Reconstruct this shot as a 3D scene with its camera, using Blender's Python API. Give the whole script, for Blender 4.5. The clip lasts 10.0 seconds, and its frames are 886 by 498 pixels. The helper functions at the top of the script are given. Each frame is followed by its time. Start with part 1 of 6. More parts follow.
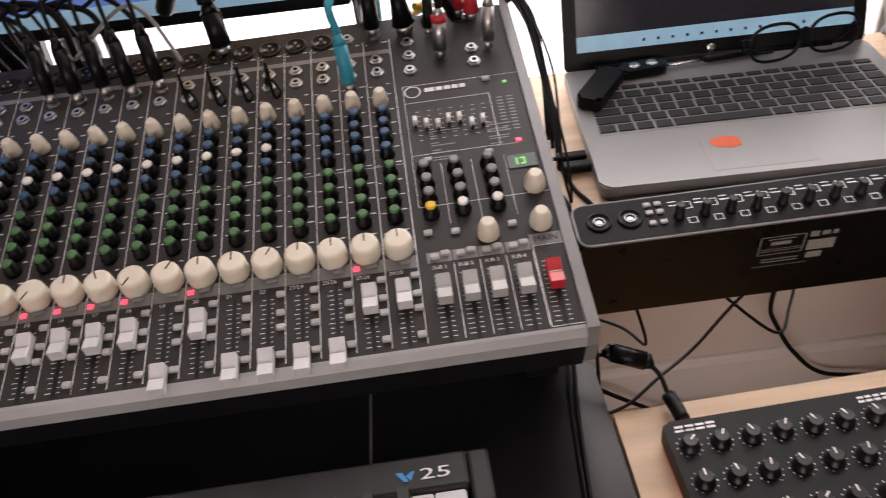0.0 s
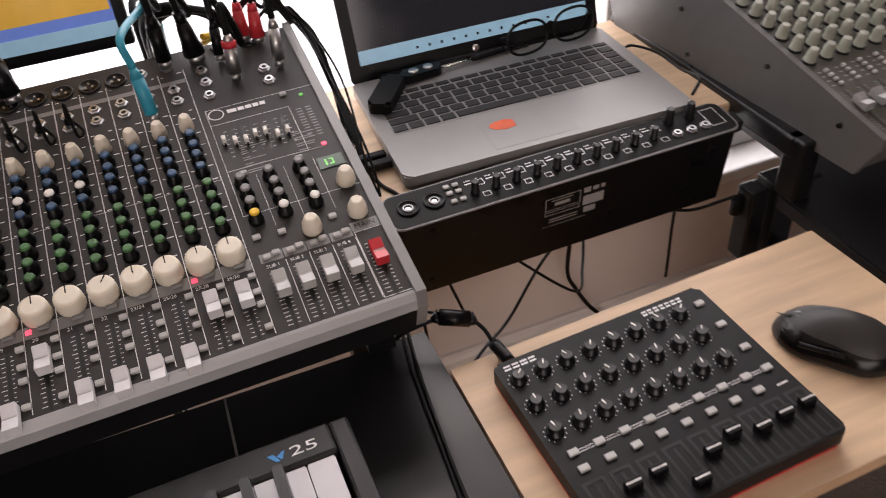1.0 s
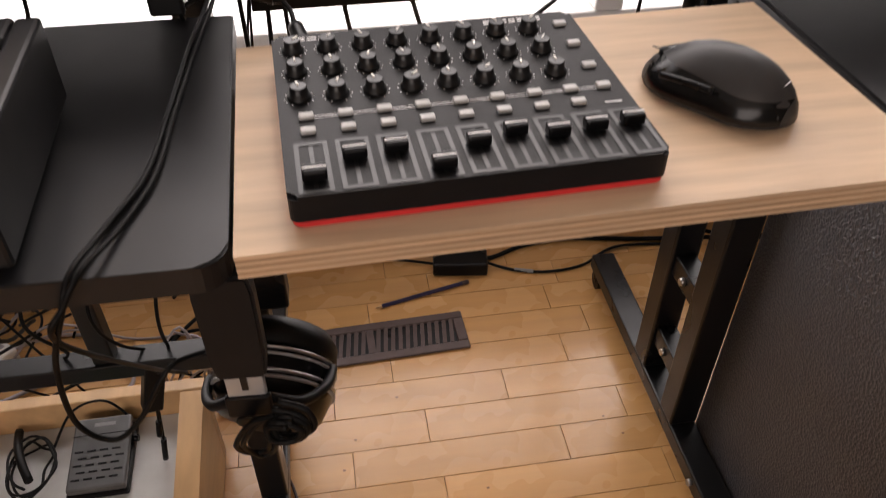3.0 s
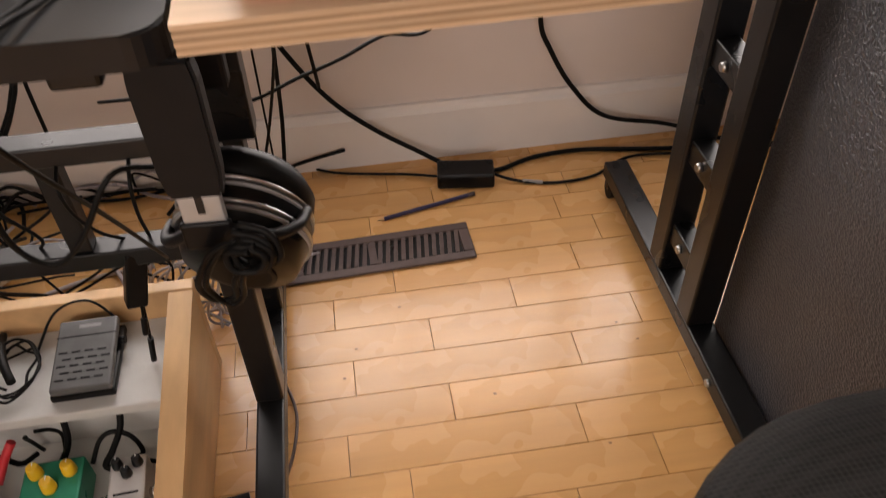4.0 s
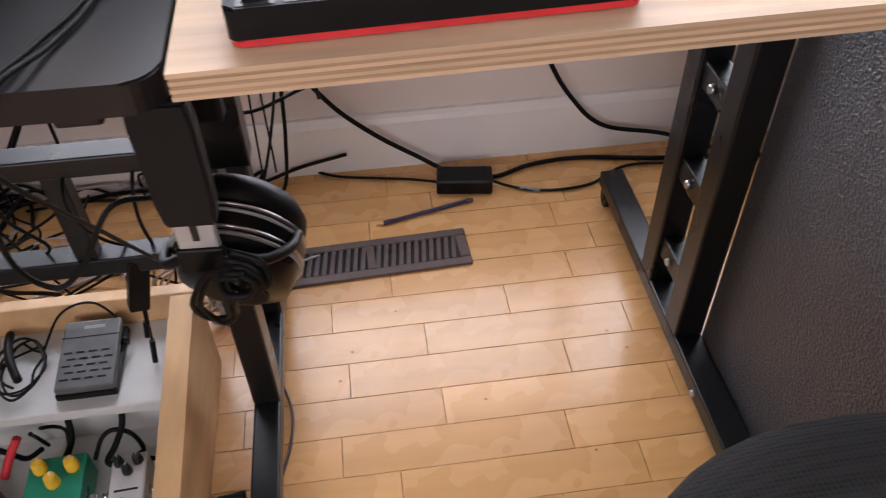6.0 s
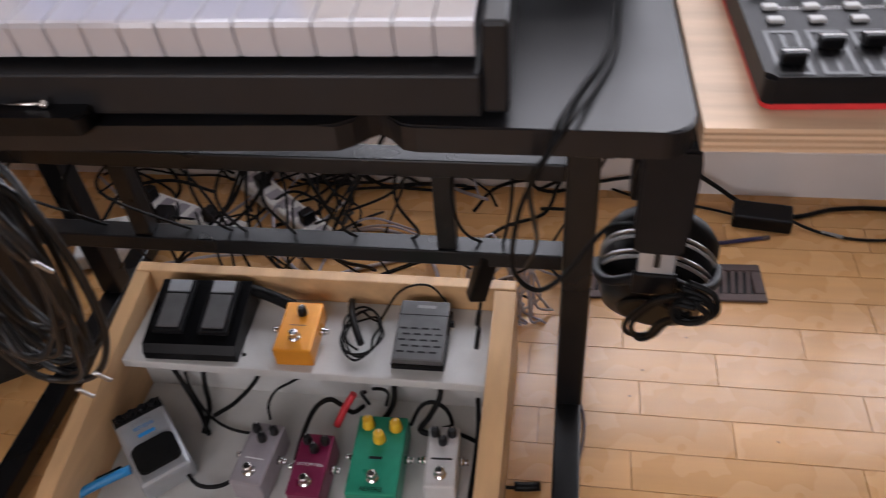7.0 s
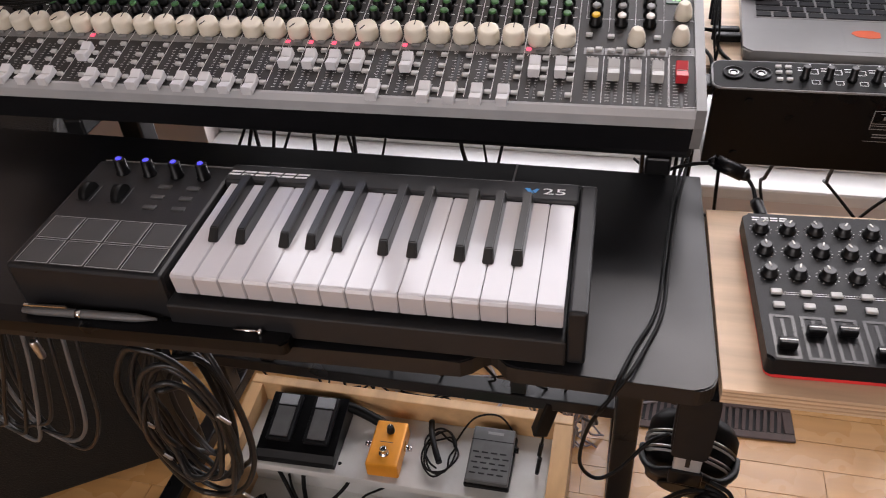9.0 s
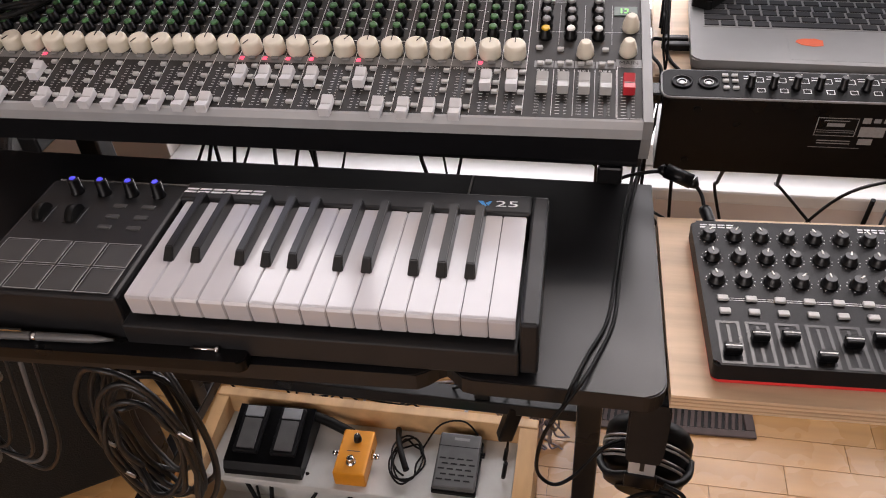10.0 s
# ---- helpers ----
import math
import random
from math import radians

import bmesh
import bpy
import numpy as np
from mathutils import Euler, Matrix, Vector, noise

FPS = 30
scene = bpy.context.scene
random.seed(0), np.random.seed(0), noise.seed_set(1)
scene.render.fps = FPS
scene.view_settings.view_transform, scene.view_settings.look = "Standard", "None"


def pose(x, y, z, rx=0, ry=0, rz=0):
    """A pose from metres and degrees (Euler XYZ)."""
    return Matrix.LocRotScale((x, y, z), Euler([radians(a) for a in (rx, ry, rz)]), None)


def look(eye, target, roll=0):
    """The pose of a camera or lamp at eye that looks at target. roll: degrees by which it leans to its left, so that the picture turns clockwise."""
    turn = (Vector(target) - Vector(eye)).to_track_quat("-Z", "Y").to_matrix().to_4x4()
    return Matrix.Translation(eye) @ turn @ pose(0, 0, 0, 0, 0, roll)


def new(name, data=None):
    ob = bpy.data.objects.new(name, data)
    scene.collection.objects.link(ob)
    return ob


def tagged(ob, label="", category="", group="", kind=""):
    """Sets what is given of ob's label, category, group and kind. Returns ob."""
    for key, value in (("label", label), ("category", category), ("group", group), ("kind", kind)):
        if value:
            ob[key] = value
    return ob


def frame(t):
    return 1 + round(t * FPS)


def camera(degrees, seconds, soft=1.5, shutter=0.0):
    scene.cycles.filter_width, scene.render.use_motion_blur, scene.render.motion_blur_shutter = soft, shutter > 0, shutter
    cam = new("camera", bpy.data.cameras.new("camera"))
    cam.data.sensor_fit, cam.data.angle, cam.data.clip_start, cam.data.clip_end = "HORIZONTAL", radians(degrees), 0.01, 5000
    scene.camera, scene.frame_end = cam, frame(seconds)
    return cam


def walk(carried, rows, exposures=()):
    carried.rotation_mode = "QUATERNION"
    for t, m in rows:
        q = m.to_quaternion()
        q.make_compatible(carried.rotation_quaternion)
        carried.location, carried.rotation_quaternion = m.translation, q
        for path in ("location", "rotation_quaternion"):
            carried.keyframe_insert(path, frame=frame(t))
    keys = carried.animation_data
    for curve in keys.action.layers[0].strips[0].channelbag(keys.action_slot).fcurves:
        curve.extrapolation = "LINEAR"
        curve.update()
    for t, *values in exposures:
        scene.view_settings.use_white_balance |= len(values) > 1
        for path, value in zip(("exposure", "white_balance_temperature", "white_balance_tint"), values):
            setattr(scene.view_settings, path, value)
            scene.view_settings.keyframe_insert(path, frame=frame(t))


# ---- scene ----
cam = camera(58.3, 10.0, soft=1.05, shutter=0.3)
PATH = [
    (0, (-0.127, -0.185, 1.278), (-0.151, 1.351, -0.003), -7.8),
    (0.5, (-0.101, -0.216, 1.284), (0.076, 1.317, 0.011), -7.9),
    (1, (-0.156, -0.262, 1.294), (0.299, 1.218, 0.029), -6.3),
    (1.5, (-0.19, -0.321, 1.303), (0.424, 1.105, 0.043), -5.4),
    (2, (-0.128, -0.343, 1.275), (0.536, 1.11, 0.072), -3.8),
    (2.5, (0.01, -0.367, 1.149), (0.378, 1.171, -0.074), 0.3),
    (2.7, (0.051, -0.354, 1.078), (0.328, 1.151, -0.21), 1.2),
    (3.8, (0.08, -0.364, 0.909), (0.273, 1.097, -0.443), -1.3),
    (4, (0.087, -0.378, 0.885), (0.272, 1.06, -0.493), -2.0),
    (4.5, (0.103, -0.395, 0.852), (0.277, 0.999, -0.572), -1.8),
    (5, (0.132, -0.385, 0.872), (0.321, 1.002, -0.556), -1.1),
    (5.2, (0.158, -0.374, 0.888), (0.356, 1.021, -0.532), -1.1),
    (6.3, (0.06, -0.389, 0.939), (0.163, 1.043, -0.454), -2.0),
    (6.5, (0.023, -0.393, 0.954), (0.027, 1.044, -0.438), -3.0),
    (7, (-0.078, -0.413, 0.984), (-0.373, 1.01, -0.39), -5.4),
    (7.5, (-0.135, -0.449, 1.06), (-0.585, 0.98, -0.265), -4.2),
    (7.7, (-0.151, -0.495, 1.088), (-0.62, 0.999, -0.157), -3.3),
    (8, (-0.148, -0.474, 1.17), (-0.647, 1.022, -0.059), -4.7),
    (8.5, (-0.117, -0.475, 1.203), (-0.59, 1.016, -0.043), -4.8),
    (9, (-0.096, -0.485, 1.234), (-0.52, 1.005, -0.031), -4.8),
    (9.5, (-0.082, -0.486, 1.244), (-0.465, 1.014, -0.023), -4.6),
    (10, (-0.077, -0.481, 1.249), (-0.436, 1.024, -0.019), -4.5),
]
walk(cam, [(t, look(eye, target, roll)) for t, eye, target, roll in PATH],
     exposures=[(0, -0.15, 7000, 22), (2.4, -0.3, 7000, 22), (3.8, 0.22, 7600, 20), (4.1, 0.3, 7300, 20), (4.5, 0.46, 6800, 19), (5.2, 0.58, 6250, 19), (6.5, 0.22, 6150, 19), (7.2, 0.06, 6250, 19), (8.0, 0.08, 6350, 19), (10, 0.06, 6800, 20)])

# ---- light ----
world = bpy.data.worlds.new("sky")
scene.world = world
world.use_nodes = True
wt = world.node_tree
sky = wt.nodes.new("ShaderNodeTexSky")
sky.sky_type = "NISHITA"
sky.sun_disc = False
sky.sun_elevation, sky.sun_rotation = radians(42), radians(20)
wt.links.new(sky.outputs[0], wt.nodes["Background"].inputs[0])
wt.nodes["Background"].inputs[1].default_value = 0.12
sun = new("sun", bpy.data.lights.new("sun", "SUN"))
sun.data.energy, sun.data.angle, sun.data.color = 1.2, radians(12), (1, 0.95, 0.88)
sun.matrix_world = look((1.2, 6, 6), (0, 0, 0))


def area(name, at, to, sx, sy, watts, colour=(1, 1, 1)):
    lamp = new(name, bpy.data.lights.new(name, "AREA"))
    lamp.data.shape, lamp.data.size, lamp.data.size_y = "RECTANGLE", sx, sy
    lamp.data.energy, lamp.data.color = watts, colour
    lamp.matrix_world = look(at, to)
    return lamp


area("window_light", (0.145, 0.93, 1.15), (0.1, -2, 0.75), 2.15, 1.5, 31, (0.96, 0.98, 1.0))
# added fill from behind the camera; the south wall has no window
area("rear_fill_light", (-0.6, -2.85, 1.5), (-0.3, 0, 0.9), 2.4, 1.4, 44, (1.0, 0.975, 0.955))


# ---- materials ----
def mat(name, base, rough=0.5, metal=0.0, var=0.12, scale=40.0, bump=0.0, bscale=200.0, coat=0.0, spec=0.5,
        vary=0.0, stretch=(1, 1, 1), dark=None, emit=None, strength=0.0, blot=0.0, cells=0.0):
    m = bpy.data.materials.new(name)
    m.use_nodes = True
    nt = m.node_tree
    b = nt.nodes["Principled BSDF"]
    b.inputs["Roughness"].default_value = rough
    b.inputs["Metallic"].default_value = metal
    b.inputs["Coat Weight"].default_value = coat
    b.inputs["Specular IOR Level"].default_value = spec
    tc = nt.nodes.new("ShaderNodeTexCoord")
    mp = nt.nodes.new("ShaderNodeMapping")
    mp.inputs["Scale"].default_value = stretch
    nt.links.new(tc.outputs["Object"], mp.inputs["Vector"])
    oi = nt.nodes.new("ShaderNodeObjectInfo")
    shift = nt.nodes.new("ShaderNodeVectorMath")
    shift.operation = "SCALE"
    shift.inputs[0].default_value = (37.0, 53.0, 11.0)
    nt.links.new(oi.outputs["Random"], shift.inputs["Scale"])
    nt.links.new(shift.outputs[0], mp.inputs["Location"])
    n = nt.nodes.new("ShaderNodeTexNoise")
    n.inputs["Scale"].default_value = scale
    n.inputs["Detail"].default_value = 6
    nt.links.new(mp.outputs[0], n.inputs["Vector"])
    ramp = nt.nodes.new("ShaderNodeMapRange")
    ramp.inputs["From Min"].default_value, ramp.inputs["From Max"].default_value = 0.3, 0.7
    ramp.inputs["To Min"].default_value, ramp.inputs["To Max"].default_value = 1 - var, 1 + var
    nt.links.new(n.outputs["Fac"], ramp.inputs["Value"])
    fac = ramp.outputs[0]
    if vary:
        r2 = nt.nodes.new("ShaderNodeMapRange")
        r2.inputs["To Min"].default_value, r2.inputs["To Max"].default_value = 1 - vary, 1 + vary
        nt.links.new(oi.outputs["Random"], r2.inputs["Value"])
        mu = nt.nodes.new("ShaderNodeMath")
        mu.operation = "MULTIPLY"
        nt.links.new(fac, mu.inputs[0]), nt.links.new(r2.outputs[0], mu.inputs[1])
        fac = mu.outputs[0]
    if blot:
        nb = nt.nodes.new("ShaderNodeTexNoise")
        nb.inputs["Scale"].default_value, nb.inputs["Detail"].default_value = 3.0, 5
        nt.links.new(mp.outputs[0], nb.inputs["Vector"])
        rb = nt.nodes.new("ShaderNodeMapRange")
        rb.inputs["From Min"].default_value, rb.inputs["From Max"].default_value = 0.25, 0.75
        rb.inputs["To Min"].default_value, rb.inputs["To Max"].default_value = 1 - blot, 1 + blot * 0.5
        nt.links.new(nb.outputs["Fac"], rb.inputs["Value"])
        mb = nt.nodes.new("ShaderNodeMath")
        mb.operation = "MULTIPLY"
        nt.links.new(fac, mb.inputs[0]), nt.links.new(rb.outputs[0], mb.inputs[1])
        fac = mb.outputs[0]
    mix = nt.nodes.new("ShaderNodeVectorMath")
    mix.operation = "SCALE"
    mix.inputs[0].default_value = base
    nt.links.new(fac, mix.inputs["Scale"])
    nt.links.new(mix.outputs[0], b.inputs["Base Color"])
    r3 = nt.nodes.new("ShaderNodeMapRange")
    r3.inputs["To Min"].default_value, r3.inputs["To Max"].default_value = max(0.02, rough - 0.1), min(1, rough + 0.1)
    n3 = nt.nodes.new("ShaderNodeTexNoise")
    n3.inputs["Scale"].default_value = 14
    nt.links.new(tc.outputs["Object"], n3.inputs["Vector"])
    nt.links.new(n3.outputs["Fac"], r3.inputs["Value"])
    nt.links.new(r3.outputs[0], b.inputs["Roughness"])
    if bump:
        n2 = nt.nodes.new("ShaderNodeTexVoronoi" if cells else "ShaderNodeTexNoise")
        n2.inputs["Scale"].default_value = bscale
        n2.inputs["Detail"].default_value = 1 if cells else 3
        nt.links.new(mp.outputs[0], n2.inputs["Vector"])
        bp = nt.nodes.new("ShaderNodeBump")
        bp.inputs["Strength"].default_value = bump
        bp.inputs["Distance"].default_value = 0.002
        nt.links.new(n2.outputs["Distance" if cells else "Fac"], bp.inputs["Height"])
        nt.links.new(bp.outputs[0], b.inputs["Normal"])
    if emit:
        b.inputs["Emission Color"].default_value = (*emit, 1)
        b.inputs["Emission Strength"].default_value = strength
    return m


M_WALL = mat("painted_wall", (0.69, 0.615, 0.575), 0.7, var=0.03, scale=6, bump=0.15, bscale=300)
# unseen walls: base colour darkened so black surfaces reflect less of the room
M_ROOM = mat("darkened_unseen_wall", (0.24, 0.215, 0.20), 0.8, var=0.05, scale=3)
M_BASE = mat("white_trim", (0.78, 0.74, 0.71), 0.4, var=0.03, scale=9)
M_FLOOR = mat("maple_plank", (0.62, 0.340, 0.130), 0.27, var=0.08, scale=9, vary=0.07, stretch=(0.3, 4, 1), coat=0.15)
M_GAP = mat("floor_joint", (0.22, 0.105, 0.04), 0.8)
M_BLACK = mat("black_laminate", (0.008, 0.008, 0.009), 0.36, spec=0.34, var=0.2, scale=25, bump=0.02, bscale=500)
M_STEEL = mat("black_powder_steel", (0.006, 0.006, 0.0065), 0.30, spec=0.34, var=0.2, scale=60, bump=0.06, bscale=900)
M_PLAST = mat("black_plastic", (0.004, 0.004, 0.0045), 0.30, spec=0.17, var=0.15, scale=80, bump=0.05, bscale=1200)
M_SATIN = mat("satin_black_plastic", (0.008, 0.008, 0.009), 0.45, spec=0.17, var=0.12, scale=60, bump=0.08, bscale=1500)
M_RUBBER = mat("black_rubber", (0.005, 0.005, 0.005), 0.5, spec=0.14, var=0.2, scale=60)
M_JACKET = mat("black_cable_jacket", (0.010, 0.010, 0.010), 0.36, spec=0.42, var=0.2, scale=60)
M_PLY = mat("birch_plywood", (0.62, 0.44, 0.285), 0.5, var=0.15, scale=7, stretch=(1, 9, 1), blot=0.07, bump=0.06, bscale=40)
M_PLYEDGE = mat("plywood_edge", (0.43, 0.285, 0.17), 0.7, var=0.25, scale=8, stretch=(1, 1, 40), bump=0.3, bscale=60)
M_PINE = mat("pine_board", (0.60, 0.37, 0.18), 0.45, blot=0.12, var=0.22, scale=7, stretch=(3, 0.6, 3), bump=0.08, bscale=60)
M_GREYBOARD = mat("grey_painted_board", (0.54, 0.54, 0.52), 0.55, var=0.08, scale=18, bump=0.1, bscale=200)
M_PANEL = mat("mixer_panel", (0.036, 0.0345, 0.0335), 0.48, spec=0.22, var=0.08, scale=30)
M_PANELGREY = mat("mixer_grey", (0.20, 0.20, 0.20), 0.4, var=0.06, scale=30)
M_LIP = mat("mixer_lip", (0.37, 0.375, 0.38), 0.33, var=0.06, scale=30)
M_PRINT = mat("white_print", (0.78, 0.78, 0.78), 0.6, var=0.1, scale=300)
M_GPRINT = mat("grey_print", (0.24, 0.24, 0.24), 0.6, var=0.1, scale=300)
M_CREAM = mat("cream_knob", (0.72, 0.66, 0.54), 0.42, var=0.05, scale=60)
M_WHITEKNOB = mat("white_knob", (0.75, 0.73, 0.69), 0.4, var=0.04, scale=60)
M_BLUE = mat("blue_knob_cap", (0.018, 0.065, 0.14), 0.4)
M_GREEN = mat("green_knob_cap", (0.04, 0.14, 0.04), 0.4)
M_FADER = mat("light_grey_fader", (0.62, 0.62, 0.63), 0.4, var=0.04, scale=90)
M_FADER2 = mat("mid_grey_fader", (0.42, 0.42, 0.41), 0.4, var=0.04, scale=90)
M_RED = mat("red_plastic", (0.55, 0.03, 0.04), 0.35)
M_REDMAT = mat("red_rubber_mat", (0.65, 0.03, 0.03), 0.6)
M_BTN = mat("grey_button", (0.43, 0.43, 0.42), 0.42)
M_LEDRED = mat("red_led", (0.6, 0.05, 0.08), 0.3, emit=(1, 0.08, 0.15), strength=1.6)
M_LEDGREEN = mat("green_led", (0.1, 0.5, 0.05), 0.3, emit=(0.3, 1, 0.3), strength=0.35)
M_LEDBLUE = mat("blue_led", (0.1, 0.1, 0.7), 0.3, emit=(0.06, 0.06, 1), strength=0.55)
M_DISPLAY = mat("green_display", (0.030, 0.060, 0.040), 0.35, emit=(0.1, 0.6, 0.35), strength=0.02)
M_CHROME = mat("chrome", (0.75, 0.74, 0.72), 0.16, 1.0, var=0.05)
M_NICKEL = mat("brushed_metal", (0.5, 0.5, 0.5), 0.32, 1.0, var=0.1, scale=120)
M_KEYW = mat("white_key", (0.48, 0.47, 0.49), 0.11, var=0.02, scale=30, coat=0.3)
M_KEYB = mat("black_key", (0.006, 0.006, 0.0065), 0.3, spec=0.35)
M_V25 = mat("keyboard_case", (0.014, 0.014, 0.015), 0.40, spec=0.24, var=0.1, scale=40, bump=0.04, bscale=1500)
M_PAD = mat("drum_pad_rubber", (0.036, 0.036, 0.036), 0.55, var=0.05)
M_PADEDGE = mat("pad_edge", (0.27, 0.27, 0.27), 0.5)
M_BLUEPRINT = mat("blue_print", (0.02, 0.25, 0.6), 0.5)
M_LAPTOP = mat("laptop_silver", (0.26, 0.256, 0.252), 0.38, 0.35, var=0.04, scale=20)
M_LAPEDGE = mat("laptop_dark_edge", (0.12, 0.12, 0.12), 0.4, 0.3)
M_LAPKEY = mat("laptop_key", (0.020, 0.020, 0.022), 0.5, spec=0.25)
M_ORANGE = mat("orange_sticker", (0.62, 0.09, 0.02), 0.5)
M_SCREEN = mat("screen_dark", (0.01, 0.01, 0.012), 0.12, emit=(0.02, 0.022, 0.03), strength=0.4)
M_TASKBAR = mat("screen_bar", (0.2, 0.4, 0.5), 0.2, emit=(0.30, 0.52, 0.70), strength=0.45)
M_SCREENBLUE = mat("screen_blue", (0.05, 0.1, 0.4), 0.2, emit=(0.14, 0.24, 0.6), strength=0.6)
M_SCREENORANGE = mat("screen_orange", (0.4, 0.25, 0.05), 0.2, emit=(0.62, 0.36, 0.05), strength=0.6)
M_TOLEX = mat("black_tolex", (0.044, 0.046, 0.054), 0.42, spec=0.8, var=0.35, scale=240, bump=0.7, bscale=260, cells=1)
M_TOLEX2 = mat("worn_black_vinyl", (0.010, 0.0105, 0.010), 0.55, spec=0.22, var=0.3, scale=300, bump=0.8, bscale=330)
M_MESH = mat("black_mesh_cloth", (0.03, 0.032, 0.036), 0.75, var=0.3, scale=200, bump=0.5, bscale=600)
M_M2 = mat("grey_console", (0.085, 0.084, 0.083), 0.5, var=0.08, scale=30, bump=0.06, bscale=900)
M_M2PANEL = mat("olive_grey_panel", (0.062, 0.060, 0.050), 0.5, spec=0.25, var=0.1, scale=30)
M_M2KNOB = mat("greygreen_knob", (0.25, 0.26, 0.215), 0.45)
M_M2FADER = mat("grey_fader", (0.23, 0.23, 0.23), 0.4)
M_TEAL = mat("teal_jack", (0.02, 0.30, 0.42), 0.4)
M_YELLOW = mat("yellow_knob", (0.75, 0.45, 0.02), 0.4)
M_PGREEN = mat("green_enamel", (0.02, 0.30, 0.18), 0.3, 0.3, var=0.06, scale=60)
M_PORANGE = mat("orange_enamel", (0.72, 0.28, 0.02), 0.3, 0.15, var=0.05, scale=60)
M_PMAROON = mat("maroon_enamel", (0.22, 0.02, 0.07), 0.3, 0.3, var=0.06, scale=60)
M_PWHITE = mat("white_enamel", (0.62, 0.61, 0.60), 0.32, 0.2, var=0.05, scale=60)
M_PGREY = mat("grey_enamel", (0.36, 0.33, 0.35), 0.32, 0.3, var=0.05, scale=60)
M_PSILVER = mat("silver_paint", (0.42, 0.44, 0.46), 0.35, 0.5, var=0.05, scale=60)
M_GRIP = mat("glossy_black_grip", (0.004, 0.004, 0.004), 0.22, spec=0.3, var=0.1)
M_MOUSE = mat("matt_mouse_shell", (0.032, 0.031, 0.031), 0.42, spec=0.3, var=0.1, scale=60, bump=0.05, bscale=1500)
M_VENT = mat("brown_metal", (0.085, 0.058, 0.052), 0.45, 0.2, var=0.15, scale=50)
M_GLASS = mat("lens_glass", (0.8, 0.85, 0.85), 0.02)
M_OUT = mat("daylight_backdrop", (0.9, 0.92, 0.9), 0.9, emit=(0.95, 0.98, 1.0), strength=2.2)
M_WINFRAME = mat("white_window_frame", (0.75, 0.74, 0.72), 0.4, var=0.03)
M_CEIL = mat("ceiling_white", (0.78, 0.77, 0.75), 0.8, var=0.02, scale=4)


# ---- helpers for building ----
def box(bm, x0, y0, z0, x1, y1, z1, bevel=0.0, seg=2):
    b2 = bmesh.new()
    bmesh.ops.create_cube(b2, size=1)
    for v in b2.verts:
        v.co = Vector((x0 + (v.co.x + 0.5) * (x1 - x0), y0 + (v.co.y + 0.5) * (y1 - y0), z0 + (v.co.z + 0.5) * (z1 - z0)))
    if bevel:
        bmesh.ops.bevel(b2, geom=b2.edges[:], offset=bevel, segments=seg, affect="EDGES", profile=0.5)
    merge(bm, b2)
    return bm


def merge(bm, b2, m=None):
    if m is not None:
        bmesh.ops.transform(b2, matrix=m, verts=b2.verts)
    b2.verts.index_update()
    vs = [bm.verts.new(v.co) for v in b2.verts]
    for f in b2.faces:
        nf = bm.faces.new([vs[v.index] for v in f.verts])
        nf.smooth = f.smooth
    b2.free()


def cyl(bm, p0, p1, r0, r1=None, seg=16, smooth=True):
    p0, p1 = Vector(p0), Vector(p1)
    r1 = r0 if r1 is None else r1
    d = p1 - p0
    q = d.to_track_quat("Z", "Y").to_matrix()
    a, b = [], []
    for i in range(seg):
        w = 2 * math.pi * i / seg
        o = q @ Vector((math.cos(w), math.sin(w), 0))
        a.append(bm.verts.new(p0 + o * r0))
        b.append(bm.verts.new(p1 + o * r1))
    for i in range(seg):
        f = bm.faces.new([a[i], a[(i + 1) % seg], b[(i + 1) % seg], b[i]])
        f.smooth = smooth
    bm.faces.new(a[::-1])
    bm.faces.new(b)
    return bm


def lathe(bm, rz, seg=16, at=(0, 0, 0), smooth=True):
    """A turned shape from (radius, height) pairs."""
    rings = []
    for r, z in rz:
        rings.append([bm.verts.new((at[0] + r * math.cos(2 * math.pi * i / seg), at[1] + r * math.sin(2 * math.pi * i / seg), at[2] + z)) for i in range(seg)])
    for a, b in zip(rings, rings[1:]):
        for i in range(seg):
            f = bm.faces.new([a[i], a[(i + 1) % seg], b[(i + 1) % seg], b[i]])
            f.smooth = smooth
    bm.faces.new(rings[0][::-1])
    bm.faces.new(rings[-1])
    return bm


def prism(bm, outline, z0, z1):
    """A plate of that outline (counter-clockwise x, y) from z0 to z1."""
    a = [bm.verts.new((x, y, z0)) for x, y in outline]
    b = [bm.verts.new((x, y, z1)) for x, y in outline]
    n = len(a)
    for i in range(n):
        bm.faces.new([a[i], a[(i + 1) % n], b[(i + 1) % n], b[i]])
    bm.faces.new(a[::-1])
    bm.faces.new(b)
    return bm


def extrude_x(bm, prof, x0, x1):
    """A profile of (y, z), drawn out along x."""
    a = [bm.verts.new((x0, y, z)) for y, z in prof]
    b = [bm.verts.new((x1, y, z)) for y, z in prof]
    n = len(a)
    for i in range(n):
        bm.faces.new([a[i], a[(i + 1) % n], b[(i + 1) % n], b[i]])
    bm.faces.new(a[::-1])
    bm.faces.new(b)
    bmesh.ops.recalc_face_normals(bm, faces=bm.faces[:])
    return bm


